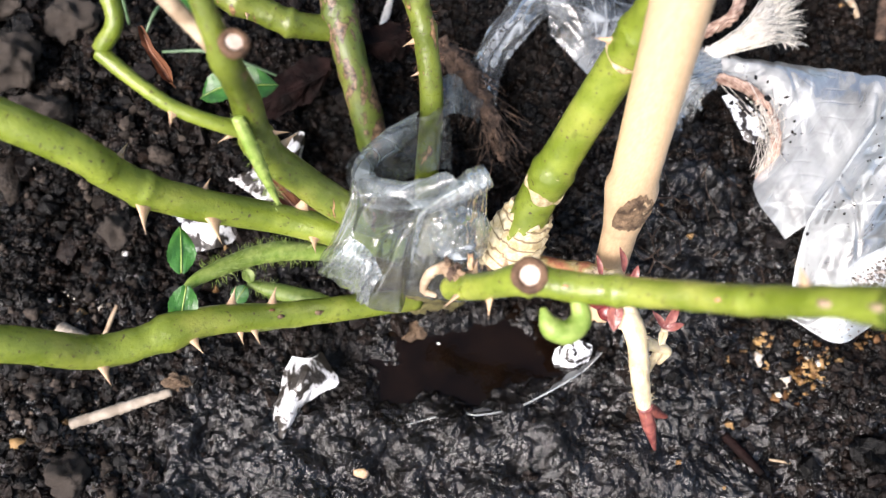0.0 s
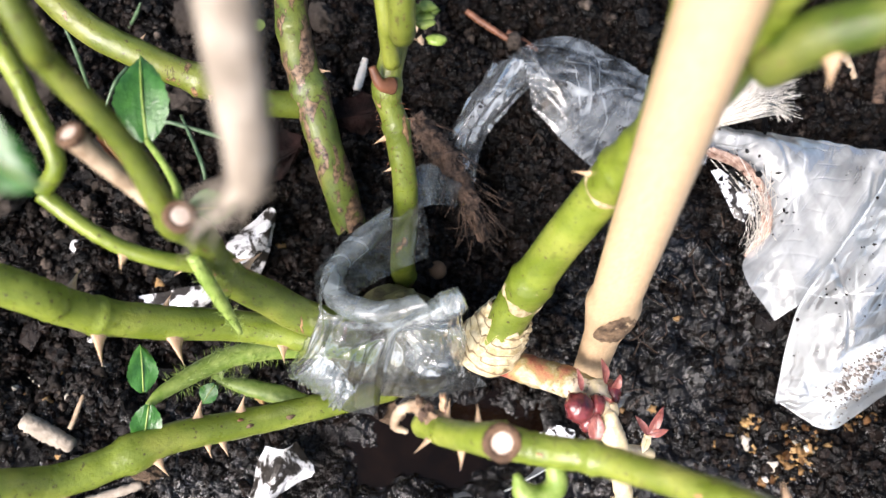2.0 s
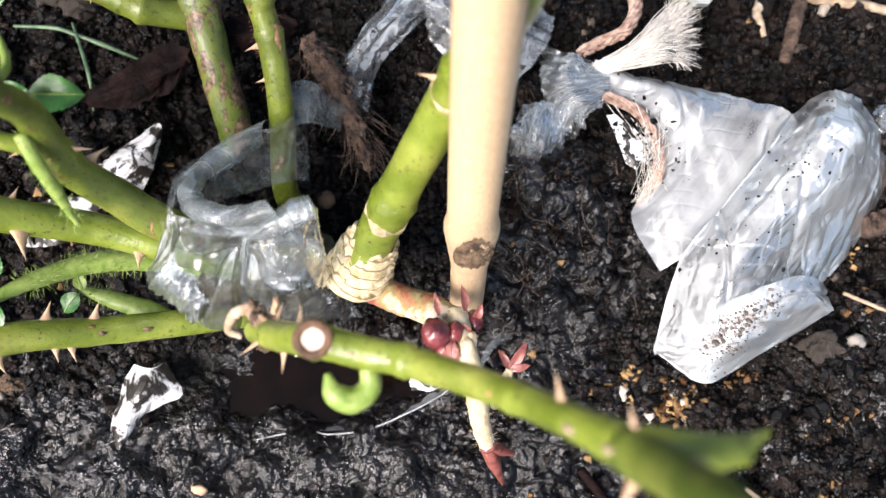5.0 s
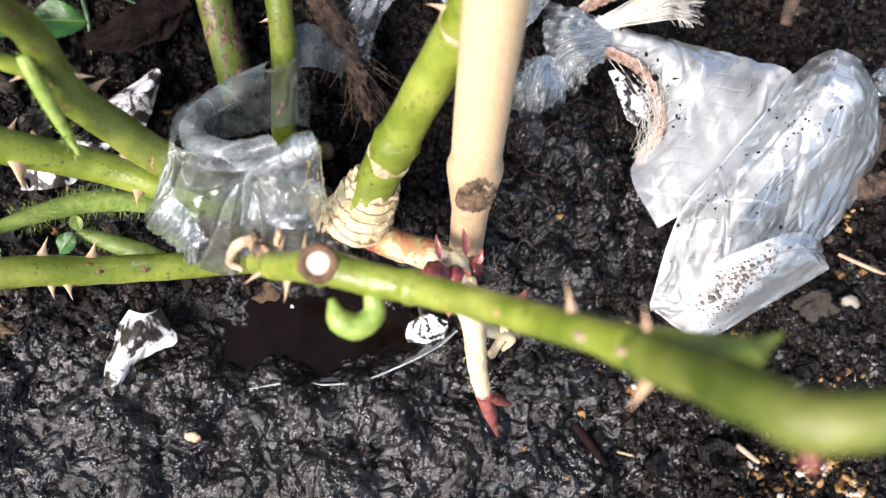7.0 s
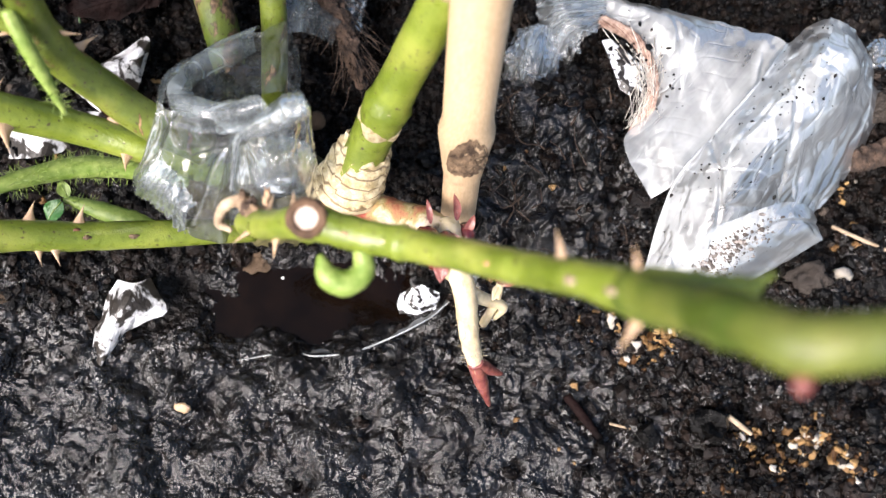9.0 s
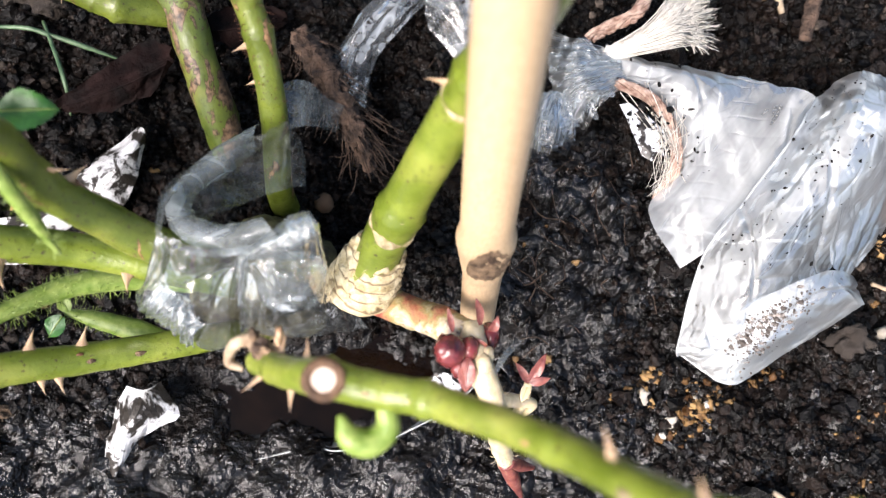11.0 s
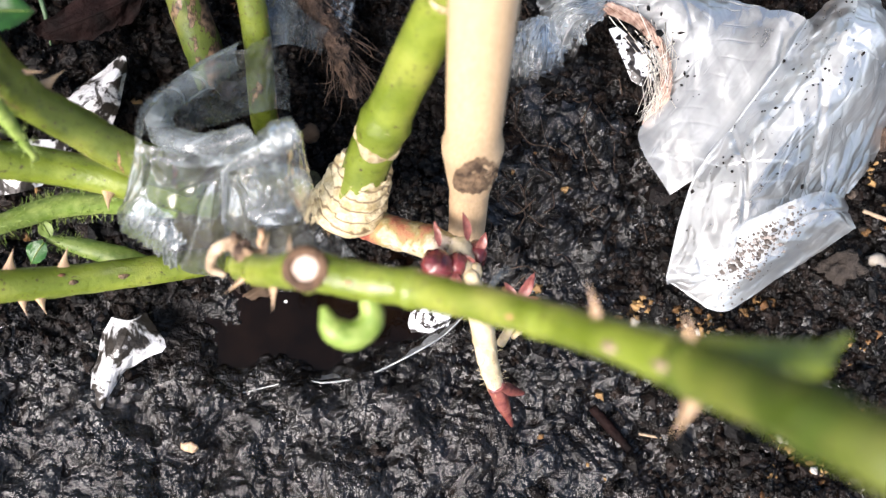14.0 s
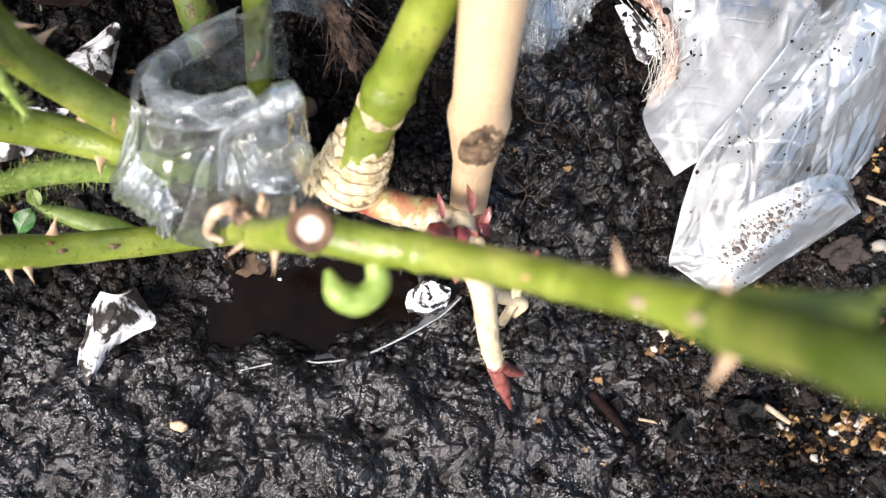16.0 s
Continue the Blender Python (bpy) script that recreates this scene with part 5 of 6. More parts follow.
loop = thing("twine_loop", "loop of reddish tan twine round the bag neck", "twine")
rope(loop, [(0.0862, 0.1092, 0.0180), (0.0956, 0.1047, 0.0180), (0.1015, 0.0962, 0.0170), (0.1021, 0.0861, 0.0160), (0.0992, 0.0793, 0.0100)], 0.0023, 50, 1.0, 9)
hair = [[np.array((0.0973, 0.1018, 0.0180)) + 0.004 * rs.randn(3) * (1, 1, .3), np.array((0.1007, 0.0900, 0.0180)) + 0.002 * rs.randn(3) * (1, 1, .4), np.array((0.0987, 0.0796, 0.0130)) + 0.003 * rs.randn(3) * (1, 1, .4)] for _ in range(40)]
tagged(part("fuzz", strands(hair, 0.00016, 7), FIBRE, loop), kind="stuff")
curl = thing("twine_curl", "curled tan twine end beside the frayed tassel", "twine")
rope(curl, [(0.0889, 0.1460, 0.0200), (0.0936, 0.1372, 0.0200), (0.0907, 0.1290, 0.0200), (0.0848, 0.1266, 0.0160), (0.0794, 0.1241, 0.0130)], 0.0026, 40, 1.5, 6)

bark = thing("bark_piece", "fibrous dark brown bark piece leaning by the film", "bark")
bp = [(-0.0015, 0.1176, 0.0220), (0.0062, 0.1064, 0.0260), (0.0131, 0.0941, 0.0230), (0.0186, 0.0833, 0.0140)]
part("core", tube(bp, [0.0024, 0.0034, 0.0027, 0.0014], 60, 20, 1.1, 71), BARK, bark)
c = crv(bp, 60)
hair = []
for k in range(190):
    i = rs.randint(0, 55)
    a, o = c[i], rs.randn(3) * (0.0035, 0.0030, 0.0022)
    hair.append([a + o * 0.6, a + o + (c[min(59, i + 8)] - a) * 0.7, a + o * (1.0 + 0.5 * rs.rand()) + (c[min(59, i + 11)] - a) * 0.9 + 0.0008 * rs.randn(3)])
tagged(part("fuzz", strands(hair, 0.00022, 6), BARK, bark), kind="stuff")


def dead_leaf(rows, seed, material, label):
    """A curled withered leaf with its midrib."""
    g = ragged(loft(rows, 61, 60), seed, 0.08)
    q = np.linspace(-1, 1, 61)
    g[..., 2] += 0.0035 * (q**2)[None] - 0.001
    g = crumple(g, 0.0016, 55, seed, 6)
    ob = thing("dead_leaf", label, "dead leaf", "dead leaves")
    part("blade", sheet(g), material, ob)
    part("midrib", tube(g[2:58:5, 30] + (0, 0, 0.0003), [0.0004, 0.0004, 0.0002], 30, 6, 0.1, seed), material, ob)
    return ob


dead_leaf([[(-0.0334, 0.1198, 0.0160), (-0.0349, 0.1097, 0.0200), (-0.0402, 0.1016, 0.0080)], [(-0.0472, 0.1128, 0.0140), (-0.0468, 0.1037, 0.0180), (-0.0534, 0.0979, 0.0060)], [(-0.0669, 0.1030, 0.0080), (-0.0670, 0.0977, 0.0110), (-0.0703, 0.0958, 0.0040)]], 51, DEAD, "curled dark maroon dead leaf on the soil")
dead_leaf([[(-0.0304, 0.1252, 0.0140), (-0.0278, 0.1182, 0.0190), (-0.0274, 0.1144, 0.0120)], [(-0.0173, 0.1269, 0.0160), (-0.0151, 0.1198, 0.0210), (-0.0155, 0.1158, 0.0120)], [(-0.0049, 0.1286, 0.0140), (-0.0050, 0.1235, 0.0170), (-0.0092, 0.1195, 0.0100)]], 52, DEAD, "dark purple dead leaf behind the canes")
dead_leaf([[(-0.0557, 0.0747, 0.0300), (-0.0530, 0.0750, 0.0320)], [(-0.0455, 0.0632, 0.0280), (-0.0412, 0.0649, 0.0310)], [(-0.0330, 0.0548, 0.0260), (-0.0301, 0.0572, 0.0280)]], 53, RUST, "narrow rusty brown dead leaf under the canes")
dead_leaf([[(-0.0838, 0.1065, 0.0500), (-0.0803, 0.1064, 0.0520)], [(-0.0803, 0.0996, 0.0460), (-0.0764, 0.0992, 0.0490)], [(-0.0773, 0.0945, 0.0400), (-0.0737, 0.0948, 0.0420)]], 54, RUST, "narrow rusty brown dead leaf between the canes")

# ---- twigs, blades and chips ----
def twig(points, r, material, label, name="twig", rough=0.3, seed=1, group="twigs"):
    ob = part(name, tube(points, [r, r * 1.1, r * 0.8], 26, 8, rough, seed), material)
    return tagged(ob, label, "twig", group)


def along(a, b, r):
    """A straight run that lies on the soil."""
    ps = [np.array(a) + (np.array(b) - np.array(a)) * k / 3 for k in range(4)]
    top = max(gz(a[0] + (b[0] - a[0]) * k / 30, a[1] + (b[1] - a[1]) * k / 30) for k in range(31))
    return [(p[0], p[1], 0.12 * gz(p[0], p[1]) + 0.88 * top + 0.7 * r) for p in ps]


twig(along((0.1239, 0.1528, 0.0030)[:2], (0.1868, 0.1472, 0.0030)[:2], 0.0016), 0.0017, TWIG, "long dry straw-coloured twig on the soil", seed=90)
twig(along((0.0145, 0.1592, 0.0000)[:2], (0.0290, 0.1487, 0.0000)[:2], 0.0012), 0.0011, RUST, "short reddish brown twig on crumbly soil", seed=91)
twig(along((0.0857, 0.0005, 0.0000)[:2], (0.0960, -0.0109, 0.0000)[:2], 0.0012), 0.0014, DEAD, "short blackened stick in wet mud", seed=92)
twig(along((0.1626, 0.0570, 0.0000)[:2], (0.1871, 0.0484, 0.0000)[:2], 0.001), 0.0006, TWIG, "thin dry stalk beside the bag", seed=93)
twig(along((-0.1162, 0.0310, 0.0000)[:2], (-0.1016, 0.0236, 0.0000)[:2], 0.002), 0.0026, GREY, "weathered grey wood chip on soil", seed=94)
twig(along((-0.1028, 0.0285, 0.0000)[:2], (-0.0993, 0.0383, 0.0000)[:2], 0.001), 0.0007, TWIG, "thin straw splinter on soil", seed=95)
twig(along((-0.0205, 0.1338, 0.0000)[:2], (-0.0178, 0.1442, 0.0000)[:2], 0.001), 0.0013, FIBRE, "pale straw splinter behind the canes", seed=96)
twig(along((-0.0022, 0.1589, 0.0000)[:2], (0.0004, 0.1463, 0.0000)[:2], 0.001), 0.0013, TWIG, "tan straw splinter on soil", seed=97)
twig(along((0.0992, -0.0067, 0.0000)[:2], (0.1053, -0.0077, 0.0000)[:2], 0.001), 0.0004, TWIG, "tiny pale straw in mud", seed=98)
twig(along((-0.1106, 0.0029, 0.0000)[:2], (-0.0815, 0.0125, 0.0000)[:2], 0.0012), 0.0016, GREY, "grey brown wood sliver in mud", seed=99)
twig(along((0.1358, 0.1464, 0.0000)[:2], (0.1384, 0.1369, 0.0000)[:2], 0.001), 0.0011, TWIG, "small tan wood sliver on soil", seed=100)
twig(along((0.0277, 0.1526, 0.0000)[:2], (0.0372, 0.1463, 0.0000)[:2], 0.001), 0.0012, RUST, "small red brown root piece", seed=101)
twig(along((0.1494, 0.1487, 0.0000)[:2], (0.1444, 0.1285, 0.0000)[:2], 0.0016), 0.0022, BARK, "flat dark bark sliver on the soil", seed=102)
twig(along((0.1588, 0.1506, 0.0000)[:2], (0.1564, 0.1451, 0.0000)[:2], 0.001), 0.0016, GREY, "short pale wood sliver on the soil", seed=103)
twig(along((0.1377, 0.1495, 0.0000)[:2], (0.1361, 0.1426, 0.0000)[:2], 0.001), 0.0016, GREY, "small cream wood fragment on the soil", seed=104)
twig(along((0.1671, 0.0769, 0.0000)[:2], (0.1893, 0.0848, 0.0000)[:2], 0.002), 0.0036, BARK, "shaggy brown root piece beside the bag", seed=105, rough=0.8)
twig(along((0.1331, -0.0019, 0.0000)[:2], (0.1404, -0.0065, 0.0000)[:2], 0.001), 0.0008, TWIG, "thin tan splinter on the soil", seed=106)
for k, (a, b, c) in enumerate((((-0.1072, 0.1481, 0.0200), (-0.1041, 0.1401, 0.0160), (-0.1040, 0.1301, 0.0020)), ((-0.0962, 0.1238, 0.0120), (-0.0921, 0.1316, 0.0150), (-0.0886, 0.1409, 0.0100)), ((-0.0879, 0.1595, 0.0100), (-0.0905, 0.1577, 0.0060), (-0.0948, 0.1557, 0.0000)), ((-0.0662, 0.0978, 0.0040), (-0.0658, 0.1063, 0.0120), (-0.0742, 0.1234, 0.0080)))):
    g = part("grass_blade", tube([a, b, c], [0.0003, 0.0007, 0.0005], 16, 6, 0.1, 110 + k), GRASS)
    tagged(g, "thin green grass blade in the soil", "grass", "grass blades")
g = part("grass_blade", tube([(-0.0912, 0.1211, 0.0080), (-0.0783, 0.1206, 0.0100), (-0.0717, 0.1192, 0.0090), (-0.0627, 0.1170, 0.0070), (-0.0533, 0.1147, 0.0030)], [0.0005, 0.0007, 0.0007, 0.0008, 0.0003], 26, 6, 0.1, 115), GRASS)
tagged(g, "long pale grass blade lying across the soil", "grass", "grass blades")

seedling = thing("seedling", "tiny seedling with two round green leaves", "seedling")
for x, y in ((397, 28), (427, 36)):
    lv, lf = lump(x, (0.0024, 0.0021, 0.0004), 0.1)
    p = np.array((-0.0538, 0.1538, 0.0080)) + np.array(((x - 412) * 0.00016, -(y - 32) * 0.00016, 0))
    part("seed_leaf", ([v + p for v in lv], lf), YOUNG, seedling)
part("stalk", tube([(-0.0538, 0.1538, 0.0080), (-0.0567, 0.1588, -0.0040)], [0.0003, 0.0004], 6, 6, 0), YOUNG, seedling)
tuft = thing("weed_tuft", "small yellow-green weed tuft on soil", "weed")
for k in range(7):
    lv, lf = lump(20 + k, (0.0024, 0.0014, 0.0008), 0.5)
    p = np.array((0.0017, 0.1232, 0.0780)) + np.array((0.0035 * rs.randn(), 0.0022 * rs.randn(), 0.001 * rs.randn()))
    part("leaflet", ([v + p for v in lv], lf), YOUNG, tuft)


def chip(x, y, size, squash, material, seed, label, category="chip", name="chip", turn=0, rough=0.35, fine=False):
    v, f = lump(seed, squash, rough, fine)
    ob = part(name, (v, f), material)
    ob.matrix_basis = Matrix.Translation((x, y, gz(x, y) + 0.45 * size * squash[2])) @ Euler((0.2, 0.1, radians(turn))).to_matrix().to_4x4() @ Matrix.Scale(size, 4)
    return tagged(ob, label, category)


cb = bmesh.new()
bmesh.ops.create_cube(cb, size=1)
bmesh.ops.bevel(cb, geom=cb.edges[:], offset=0.14, segments=2, affect="EDGES")
me = bpy.data.meshes.new("cube_chip")
cb.to_mesh(me)
cb.free()
box = part("polystyrene_chip", me, WHITE)
cx, cy, _ = (0.1199, 0.1514, 0.0040)
box.matrix_basis = Matrix.Translation((cx, cy, gz(cx, cy) + 0.0025)) @ Euler((0.15, 0.1, 0.1)).to_matrix().to_4x4() @ Matrix.Diagonal((0.006, 0.0058, 0.005, 1))
tagged(box, "small white square polystyrene chip on soil", "chip")
chip(*(0.0050, 0.0760, 0.0050)[:2], 0.0030, (1, 1, 0.9), SHEATH, 5, "small round brown pellet in the soil", "pellet", "pellet", rough=0.1)
chip(*(0.1667, 0.0425, 0.0000)[:2], 0.0028, (1.2, 0.9, 0.8), PALE, 6, "small pale grey pebble on soil", "pebble", "pebble")
chip(*(0.1484, 0.0186, 0.0000)[:2], 0.0034, (1.3, 0.42, 0.3), PALE, 7, "thin white chip on crumbly soil", turn=-35)
chip(*(-0.1058, 0.0827, 0.0000)[:2], 0.0036, (0.45, 1.1, 0.4), WHITE, 8, "small white seed husk on soil", "seed", "seed")
chip(*(-0.0241, -0.0109, 0.0000)[:2], 0.0015, (1.4, 1, 0.5), THORN, 9, "pale yellow plant crumb on mud", rough=0.8)
chip(*(-0.0443, 0.0840, 0.0000)[:2], 0.0018, (1, 1, 0.9), GRAIN, 10, "tan grain beside the foil scrap", "grain", "grain")
chip(*(-0.0785, 0.1375, 0.0000)[:2], 0.0030, (1.2, 0.9, 0.5), TWIG, 11, "tan wood crumb on soil", rough=0.7)
chip(*(0.1534, 0.0406, 0.0000)[:2], 0.0042, (1.2, 0.9, 0.8), CLOD, 12, "rough reddish clay crumb beside the bag", "crumb", rough=0.7, fine=True)
for k, (x, y, z) in enumerate(((0.0259, -0.0117, 0.0000), (0.1340, 0.1415, 0.0000), (0.0609, 0.0329, 0.0000), (-0.1259, -0.0036, 0.0000))):
    chip(x, y, 0.0012 + 0.002 * (k == 3), (1, 1, 0.7), GRAIN, 13 + k, "tan crumb on the dark soil", "grain", "grain", rough=0.6)

chip(*(-0.0083, 0.0328, 0.0000)[:2], 0.0032, (1.4, 0.7, 0.6), SHEATH, 21, "peeled reddish brown bark crumb by the puddle", "bark", "bark_crumb", 20, 0.8, True)
chip(*(0.0019, 0.0301, 0.0000)[:2], 0.0040, (1.3, 0.7, 0.3), WHITE, 22, "small white plastic crumb beside the puddle", rough=0.6)
chip(*(-0.0799, 0.0154, 0.0000)[:2], 0.0028, (1.2, 0.8, 0.7), SHEATH, 23, "pinkish brown wood crumb in mud", rough=0.7, fine=True)
# clods
CL = [mesh_of("clod", *lump(200 + k, (1, 0.9, 0.75), 0.5, True)) for k in range(4)]
for me in CL:
    me.materials.append(CLOD)
for k, (p, r) in enumerate((((-0.1214, 0.1317, 0.0000), 0.0085), ((-0.1361, 0.1142, 0.0000), 0.009), ((-0.1242, 0.1019, 0.0000), 0.006), ((-0.1457, 0.1384, 0.0000), 0.007), ((-0.0741, 0.1587, 0.0000), 0.007), ((0.0017, 0.1555, 0.0000), 0.006), ((-0.0315, 0.1581, 0.0000), 0.0055), ((-0.1268, 0.0970, 0.0000), 0.0085), ((0.1751, 0.0952, 0.0000), 0.006), ((-0.1000, 0.0619, 0.0000), 0.006), ((-0.1099, -0.0117, 0.0000), 0.007), ((-0.0742, 0.1300, 0.0000), 0.005), ((-0.0819, 0.1325, 0.0000), 0.005))):
    o = part("soil_clod", CL[k % 4], CLOD)
    o.matrix_basis = Matrix.Translation((p[0], p[1], gz(p[0], p[1]) + 0.35 * r)) @ Euler((0.3 * k, 0.2 * k, k)).to_matrix().to_4x4() @ Matrix.Scale(r, 4)
    tagged(o, "dry grey-brown soil clod on the bed", "soil clod", "soil clods")

# golden grains in clusters
GM = [mesh_of("grain", *lump(300 + k, (1, 0.8, 0.75), 0.9)) for k in range(5)]
for k, me in enumerate(GM):
    me.materials.append(GRAIN if k < 4 else PALE)
spots = [((0.1005, 0.0292, 0.0000), 0.0014, 16), ((0.0988, 0.0241, 0.0000), 0.0012, 8), ((0.1188, 0.0239, 0.0000), 0.0016, 22), ((0.1136, 0.0204, 0.0000), 0.0022, 30), ((0.1058, 0.0151, 0.0000), 0.0018, 22), ((0.0893, 0.0203, 0.0000), 0.002, 6), ((0.1390, 0.0306, 0.0000), 0.002, 7), ((0.1411, -0.0088, 0.0000), 0.0024, 14), ((0.1499, -0.0153, 0.0000), 0.0022, 12), ((0.1690, 0.0694, 0.0000), 0.002, 8), ((0.1708, 0.0544, 0.0000), 0.002, 6), ((-0.0466, 0.0397, 0.0000), 0.003, 4)]
sparse = [((-0.1128, 0.0393, 0.0000), 0.005, 9), ((-0.1153, 0.0401, 0.0000), 0.005, 9), ((0.1650, 0.0200, 0.0000), 0.003, 8), ((-0.1098, 0.0126, 0.0000), 0.004, 5), ((-0.0785, 0.0722, 0.0000), 0.003, 6), ((0.0786, -0.0080, 0.0000), 0.012, 4), ((0.1560, 0.0118, 0.0000), 0.012, 8), ((0.0706, 0.0513, 0.0000), 0.012, 4), ((-0.0686, 0.0566, 0.0000), 0.006, 5), ((0.1563, -0.0082, 0.0000), 0.0018, 22), ((0.1649, -0.0068, 0.0000), 0.0016, 22), ((0.1701, -0.0130, 0.0000), 0.0022, 26), ((0.1393, -0.0086, 0.0000), 0.0012, 10), ((0.1072, 0.0128, 0.0000), 0.0016, 12), ((0.1110, 0.0215, 0.0000), 0.0040, 30), ((0.1500, -0.0120, 0.0000), 0.0050, 40), ((0.1640, -0.0100, 0.0000), 0.0050, 36), ((0.1340, -0.0200, 0.0000), 0.0040, 14), ((0.1290, 0.0300, 0.0000), 0.0030, 10)]
grit_v, grit_f, grit_n = [], [], 0
for p, spread, n in spots + sparse:
    for _ in range(n):
        x, y = p[0] + spread * rs.randn(), p[1] + spread * rs.randn()
        r = 0.0005 + 0.0013 * rs.rand() ** 2
        place = Matrix.Translation((x, y, gz(x, y) + 0.3 * r)) @ Euler(rs.rand(3) * 6).to_matrix().to_4x4() @ Matrix.Scale(r, 4)
        me = GM[rs.randint(5)]
        grit_n += 1
        if grit_n > 285:
            grit_f += [tuple(k + len(grit_v) for k in q.vertices) for q in me.polygons]
            grit_v += [place @ q.co for q in me.vertices]
            continue
        o = part("gravel_grain", me, GRAIN)
        o.matrix_basis = place
        tagged(o, "golden tan grit grain on wet soil", "grit", "grit grains")
GRIT = crumb_material("amber_grit", (0.07, 0.032, 0.010), (0.36, 0.22, 0.09), 0.5)
tagged(part("loose_grit", (grit_v, grit_f), GRIT), "scattered amber grit bedded in wet soil", "grit", kind="stuff")


# ---- crumbs, specks ----
def scatter(n, lo, hi, size, seed, keep, lift=0.3, fine=False):
    q = np.random.RandomState(seed)
    x, y = q.uniform(lo[0], hi[0], n), q.uniform(lo[1], hi[1], n)
    ok = keep(x, y, q.rand(n))
    x, y = x[ok], y[ok]
    z = height(x, y)
    base, fc = (ICO2_V, ICO2_F) if fine else (ICO_V, ICO_F)
    r = size * np.exp(0.45 * q.randn(len(x)))
    shape = base[None] * (1 + 0.3 * q.randn(len(x), len(base), 1).clip(-1.6, 1.6)) * q.uniform(0.65, 1.15, (len(x), 1, 3)) * r[:, None, None]
    v = shape + np.stack([x, y, z + lift * r], -1)[:, None]
    f = (np.array(fc)[None] + (np.arange(len(x)) * len(base))[:, None, None]).reshape(-1, 3)
    return v.reshape(-1, 3), f


def crumbly(x, y, u):
    mud = (1 - smooth(0.0, 0.045, y)) * (1 - smooth(0.08, 0.125, x + 0.25 * y)) * smooth(-0.13, -0.07, x)
    mud = np.maximum(mud, np.clip(1.3 * hill(x, y, 0.072, 0.060, 0.027, 0.040), 0, 0.95))
    pond = hill(x, y, 0.004, 0.0225, 0.040, 0.0145, 7) > 0.35
    return (u > 0.985 * mud) & ~pond


o = part("soil_crumbs", scatter(50000, (-0.165, -0.045), (0.2, 0.185), 0.00078, 1, crumbly), CRUMB, smooth=False)
tagged(o, "fine dark wet soil crumbs", "soil crumbs", kind="stuff")
o = part("soil_crumbs", scatter(5200, (-0.165, -0.045), (0.2, 0.185), 0.0013, 2, crumbly, 0.15, True), CRUMB, smooth=False)
tagged(o, "coarse dark wet soil crumbs", "soil crumbs", kind="stuff")


def drier(x, y, u):
    share = 0.8 * (1 - smooth(-0.10, -0.05, x)) + 0.35 * smooth(0.12, 0.16, x) * smooth(0.02, 0.06, y) + 0.3 * smooth(0.11, 0.15, y)
    return (u < share * (0.5 + perlin(x * 45, y * 45, 15))) & crumbly(x, y, u + 0.5)


DRY = crumb_material("drier_crumb", (0.016, 0.012, 0.009), (0.12, 0.096, 0.078), 0.8)
o = part("drier_crumbs", scatter(6500, (-0.165, -0.045), (0.2, 0.185), 0.0012, 3, drier, 0.35, True), DRY)
tagged(o, "greyish brown drier soil crumbs on the bed", "soil crumbs", kind="stuff")
v, f = [], []
for k in range(150):
    i, j = rs.randint(12, 170), int(np.clip(62 + 40 * rs.randn(), 3, 190))
    p = FLAP[i, j]
    r = 0.00016 * np.exp(0.6 * rs.randn())
    f += [tuple(q + len(v) for q in g) for g in ICO_F]
    v += [p + np.array((0, 0, 0.0003)) + r * w * (1 + 0.3 * rs.randn()) for w in ICO_V]
for k in range(120):
    x, y = 0.098 + 0.010 * rs.randn(), 0.100 + 0.010 * rs.randn()
    r = 0.00028 * np.exp(0.55 * rs.randn())
    st = rs.uniform(0.5, 1.4, 3)
    f += [tuple(q + len(v) for q in g) for g in ICO_F]
    v += [np.array((x, y, 0.0185 + 0.08 * max(0, x - 0.098))) + r * w * st * (1 + 0.3 * rs.randn()) for w in ICO_V]
o = part("soil_specks", (v, f), CRUMB, smooth=False)
tagged(o, "black soil specks sprinkled on the plastic", "soil specks", kind="stuff")
v, f = [], []
for k in range(620):
    p = POCKET[int(np.clip(36 + 9 * rs.randn(), 2, 57)), int(np.clip(22 + 10 * rs.randn(), 2, 86))]
    r = 0.00024 * np.exp(0.55 * rs.randn())
    st = rs.uniform(0.6, 1.5, 3) * (1, 1, 0.5)
    f += [tuple(q + len(v) for q in g) for g in ICO_F]
    v += [p + r * w * st * (1 + 0.2 * rs.randn()) for w in ICO_V]
o = part("dirt", (v, f), crumb_material("brown_dirt", (0.10, 0.085, 0.075), (0.38, 0.34, 0.31)), smooth=False)
tagged(o, "grey-brown dirt caught in the bag pocket", "dirt", kind="stuff")


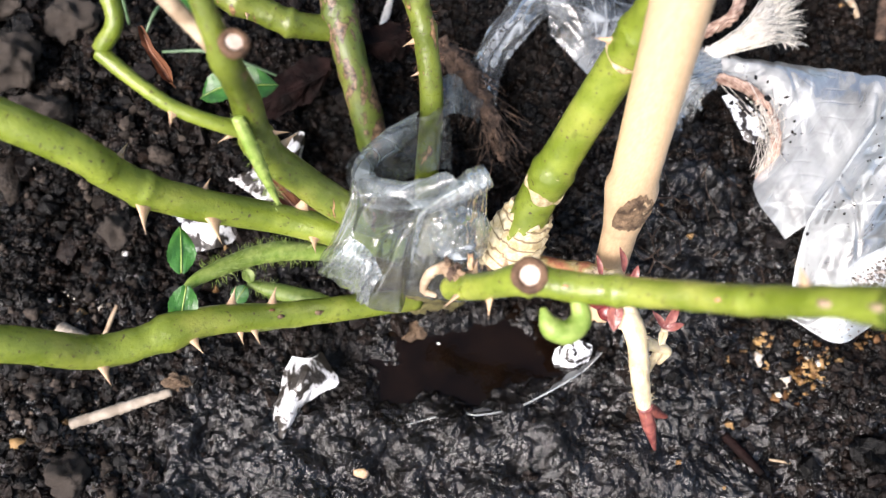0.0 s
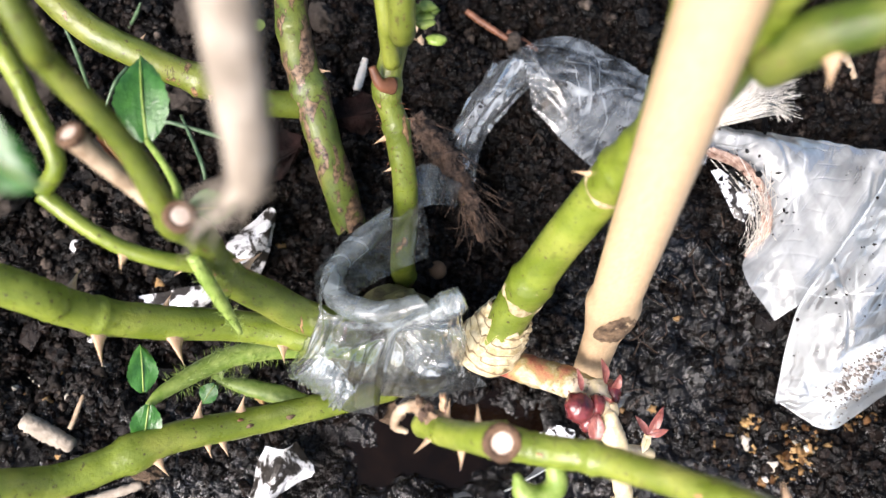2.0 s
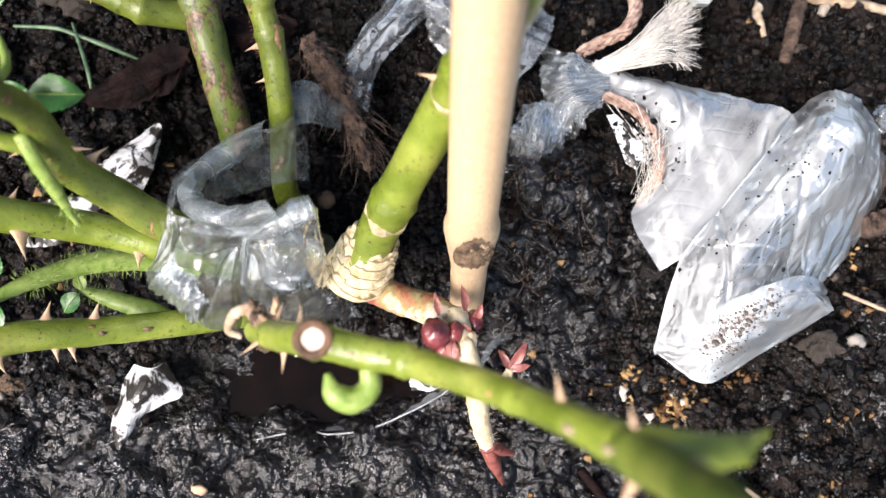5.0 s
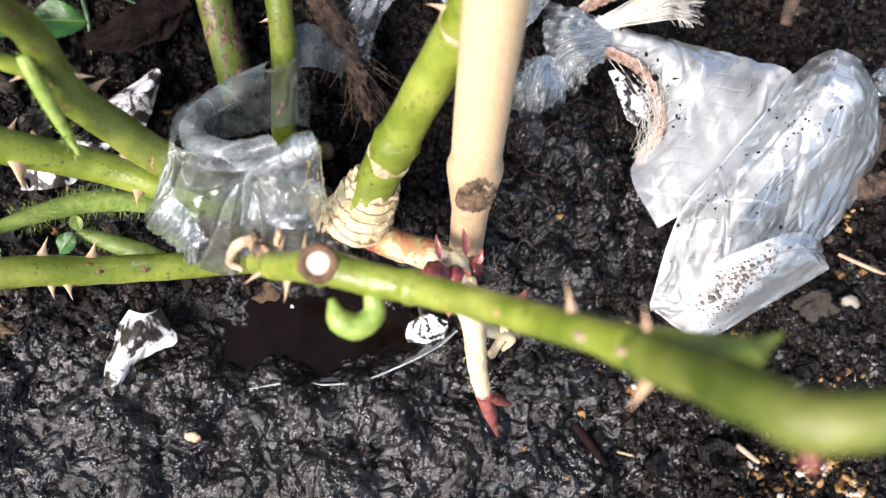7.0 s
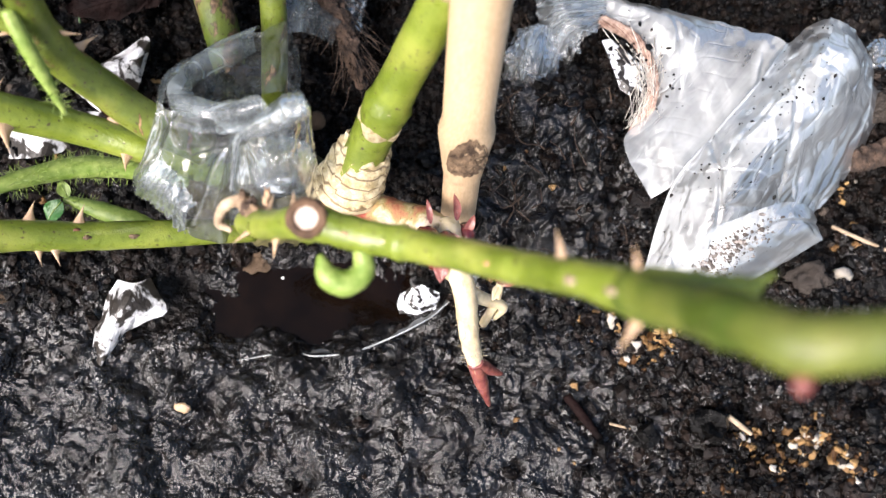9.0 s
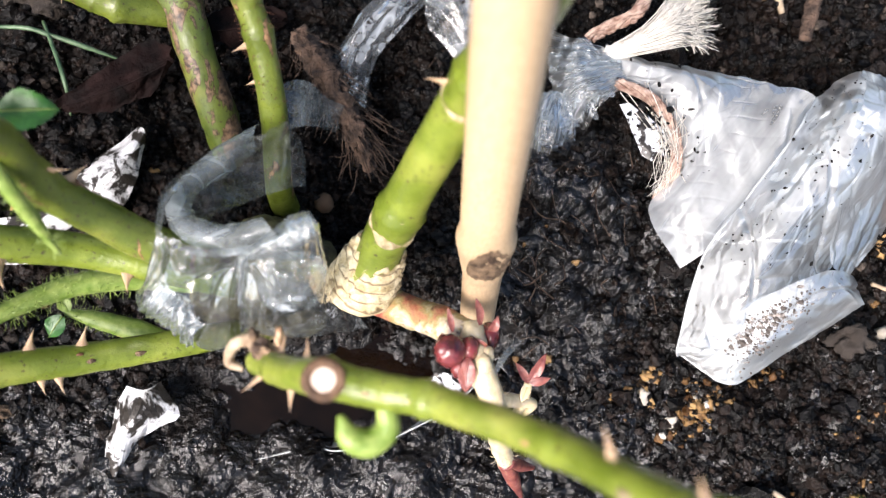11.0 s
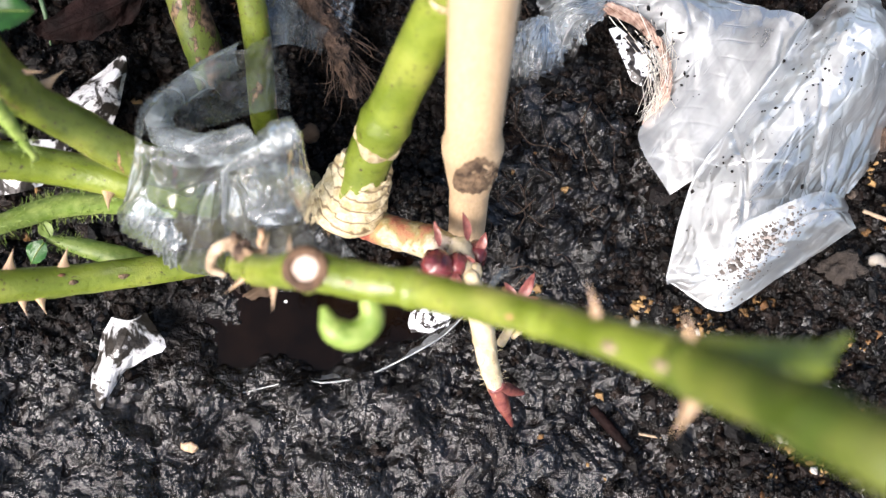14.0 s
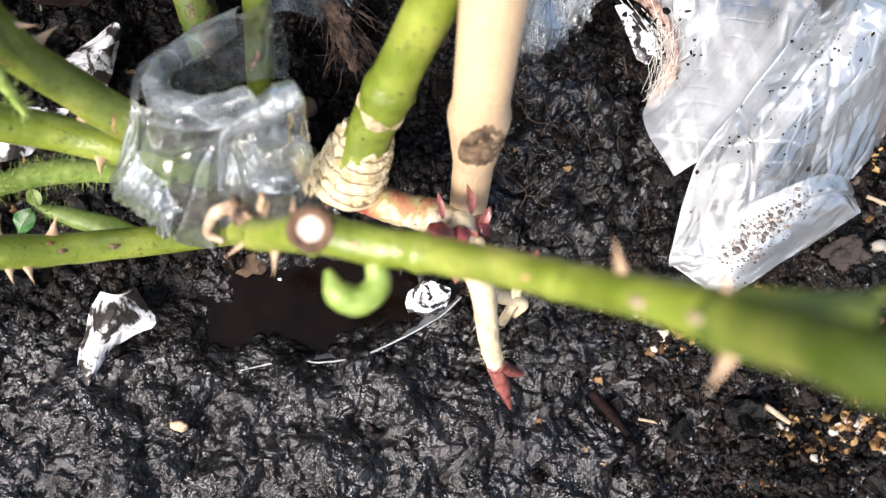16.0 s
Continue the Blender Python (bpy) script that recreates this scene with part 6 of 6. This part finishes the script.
# ---- fine hairs and roots ----
def fuzz(parent, points, r, n, length, material):
    c = crv(points, 80)
    q = np.random.RandomState(len(points) + n)
    out = []
    for _ in range(n):
        i = q.randint(4, 76)
        d = q.randn(3)
        d /= np.linalg.norm(d)
        out.append([c[i] + d * r * 0.8, c[i] + d * (r + length * 0.5), c[i] + d * (r + length) + 0.0003 * q.randn(3)])
    tagged(part("hairs", strands(out, 0.00009, 3), material, parent), kind="stuff")


fuzz(L3, [(-0.0358, 0.0503, 0.0280), (-0.0459, 0.0492, 0.0340), (-0.0540, 0.0459, 0.0390), (-0.0627, 0.0395, 0.0470)], 0.0033, 420, 0.0014, YOUNG)
fuzz(L5, [(-0.0367, 0.0376, 0.0210), (-0.0479, 0.0403, 0.0210), (-0.0564, 0.0423, 0.0220)], 0.0022, 260, 0.0012, YOUNG)
fuzz(SC, [(-0.0453, 0.0663, 0.0900), (-0.0434, 0.0622, 0.0860), (-0.0416, 0.0579, 0.0800), (-0.0390, 0.0520, 0.0720)], 0.0014, 200, 0.0016, YOUNG)
fuzz(C, [(0.0456, 0.0333, 0.0460), (0.0490, 0.0252, 0.0460), (0.0522, 0.0146, 0.0360), (0.0553, 0.0074, 0.0260)], 0.0026, 200, 0.0012, CREAM)
fuzz(M, [(-0.0037, 0.0895, 0.0420), (-0.0056, 0.1034, 0.0560), (-0.0078, 0.1117, 0.0630)], 0.0037, 160, 0.0012, RUST)
out = []
for k in range(70):
    x, y = 0.03 + 0.05 * rs.rand() + 0.03 * rs.rand(), 0.035 + 0.09 * rs.rand()
    a, ln = 2.2 + 0.7 * rs.randn(), 0.004 + 0.01 * rs.rand()
    pts = [(x + ln * t * np.cos(a + t * rs.randn() * 0.5), y + ln * t * np.sin(a + t * rs.randn() * 0.5)) for t in (0, 0.5, 1)]
    out.append([np.array((px, py, gz(px, py) + 0.0004 + 0.0012 * rs.rand())) for px, py in pts])
o = part("root_hairs", strands(out, 0.00028, 7), BARK)
tagged(o, "thin brown root fibres in the wet soil", "root fibres", kind="stuff")
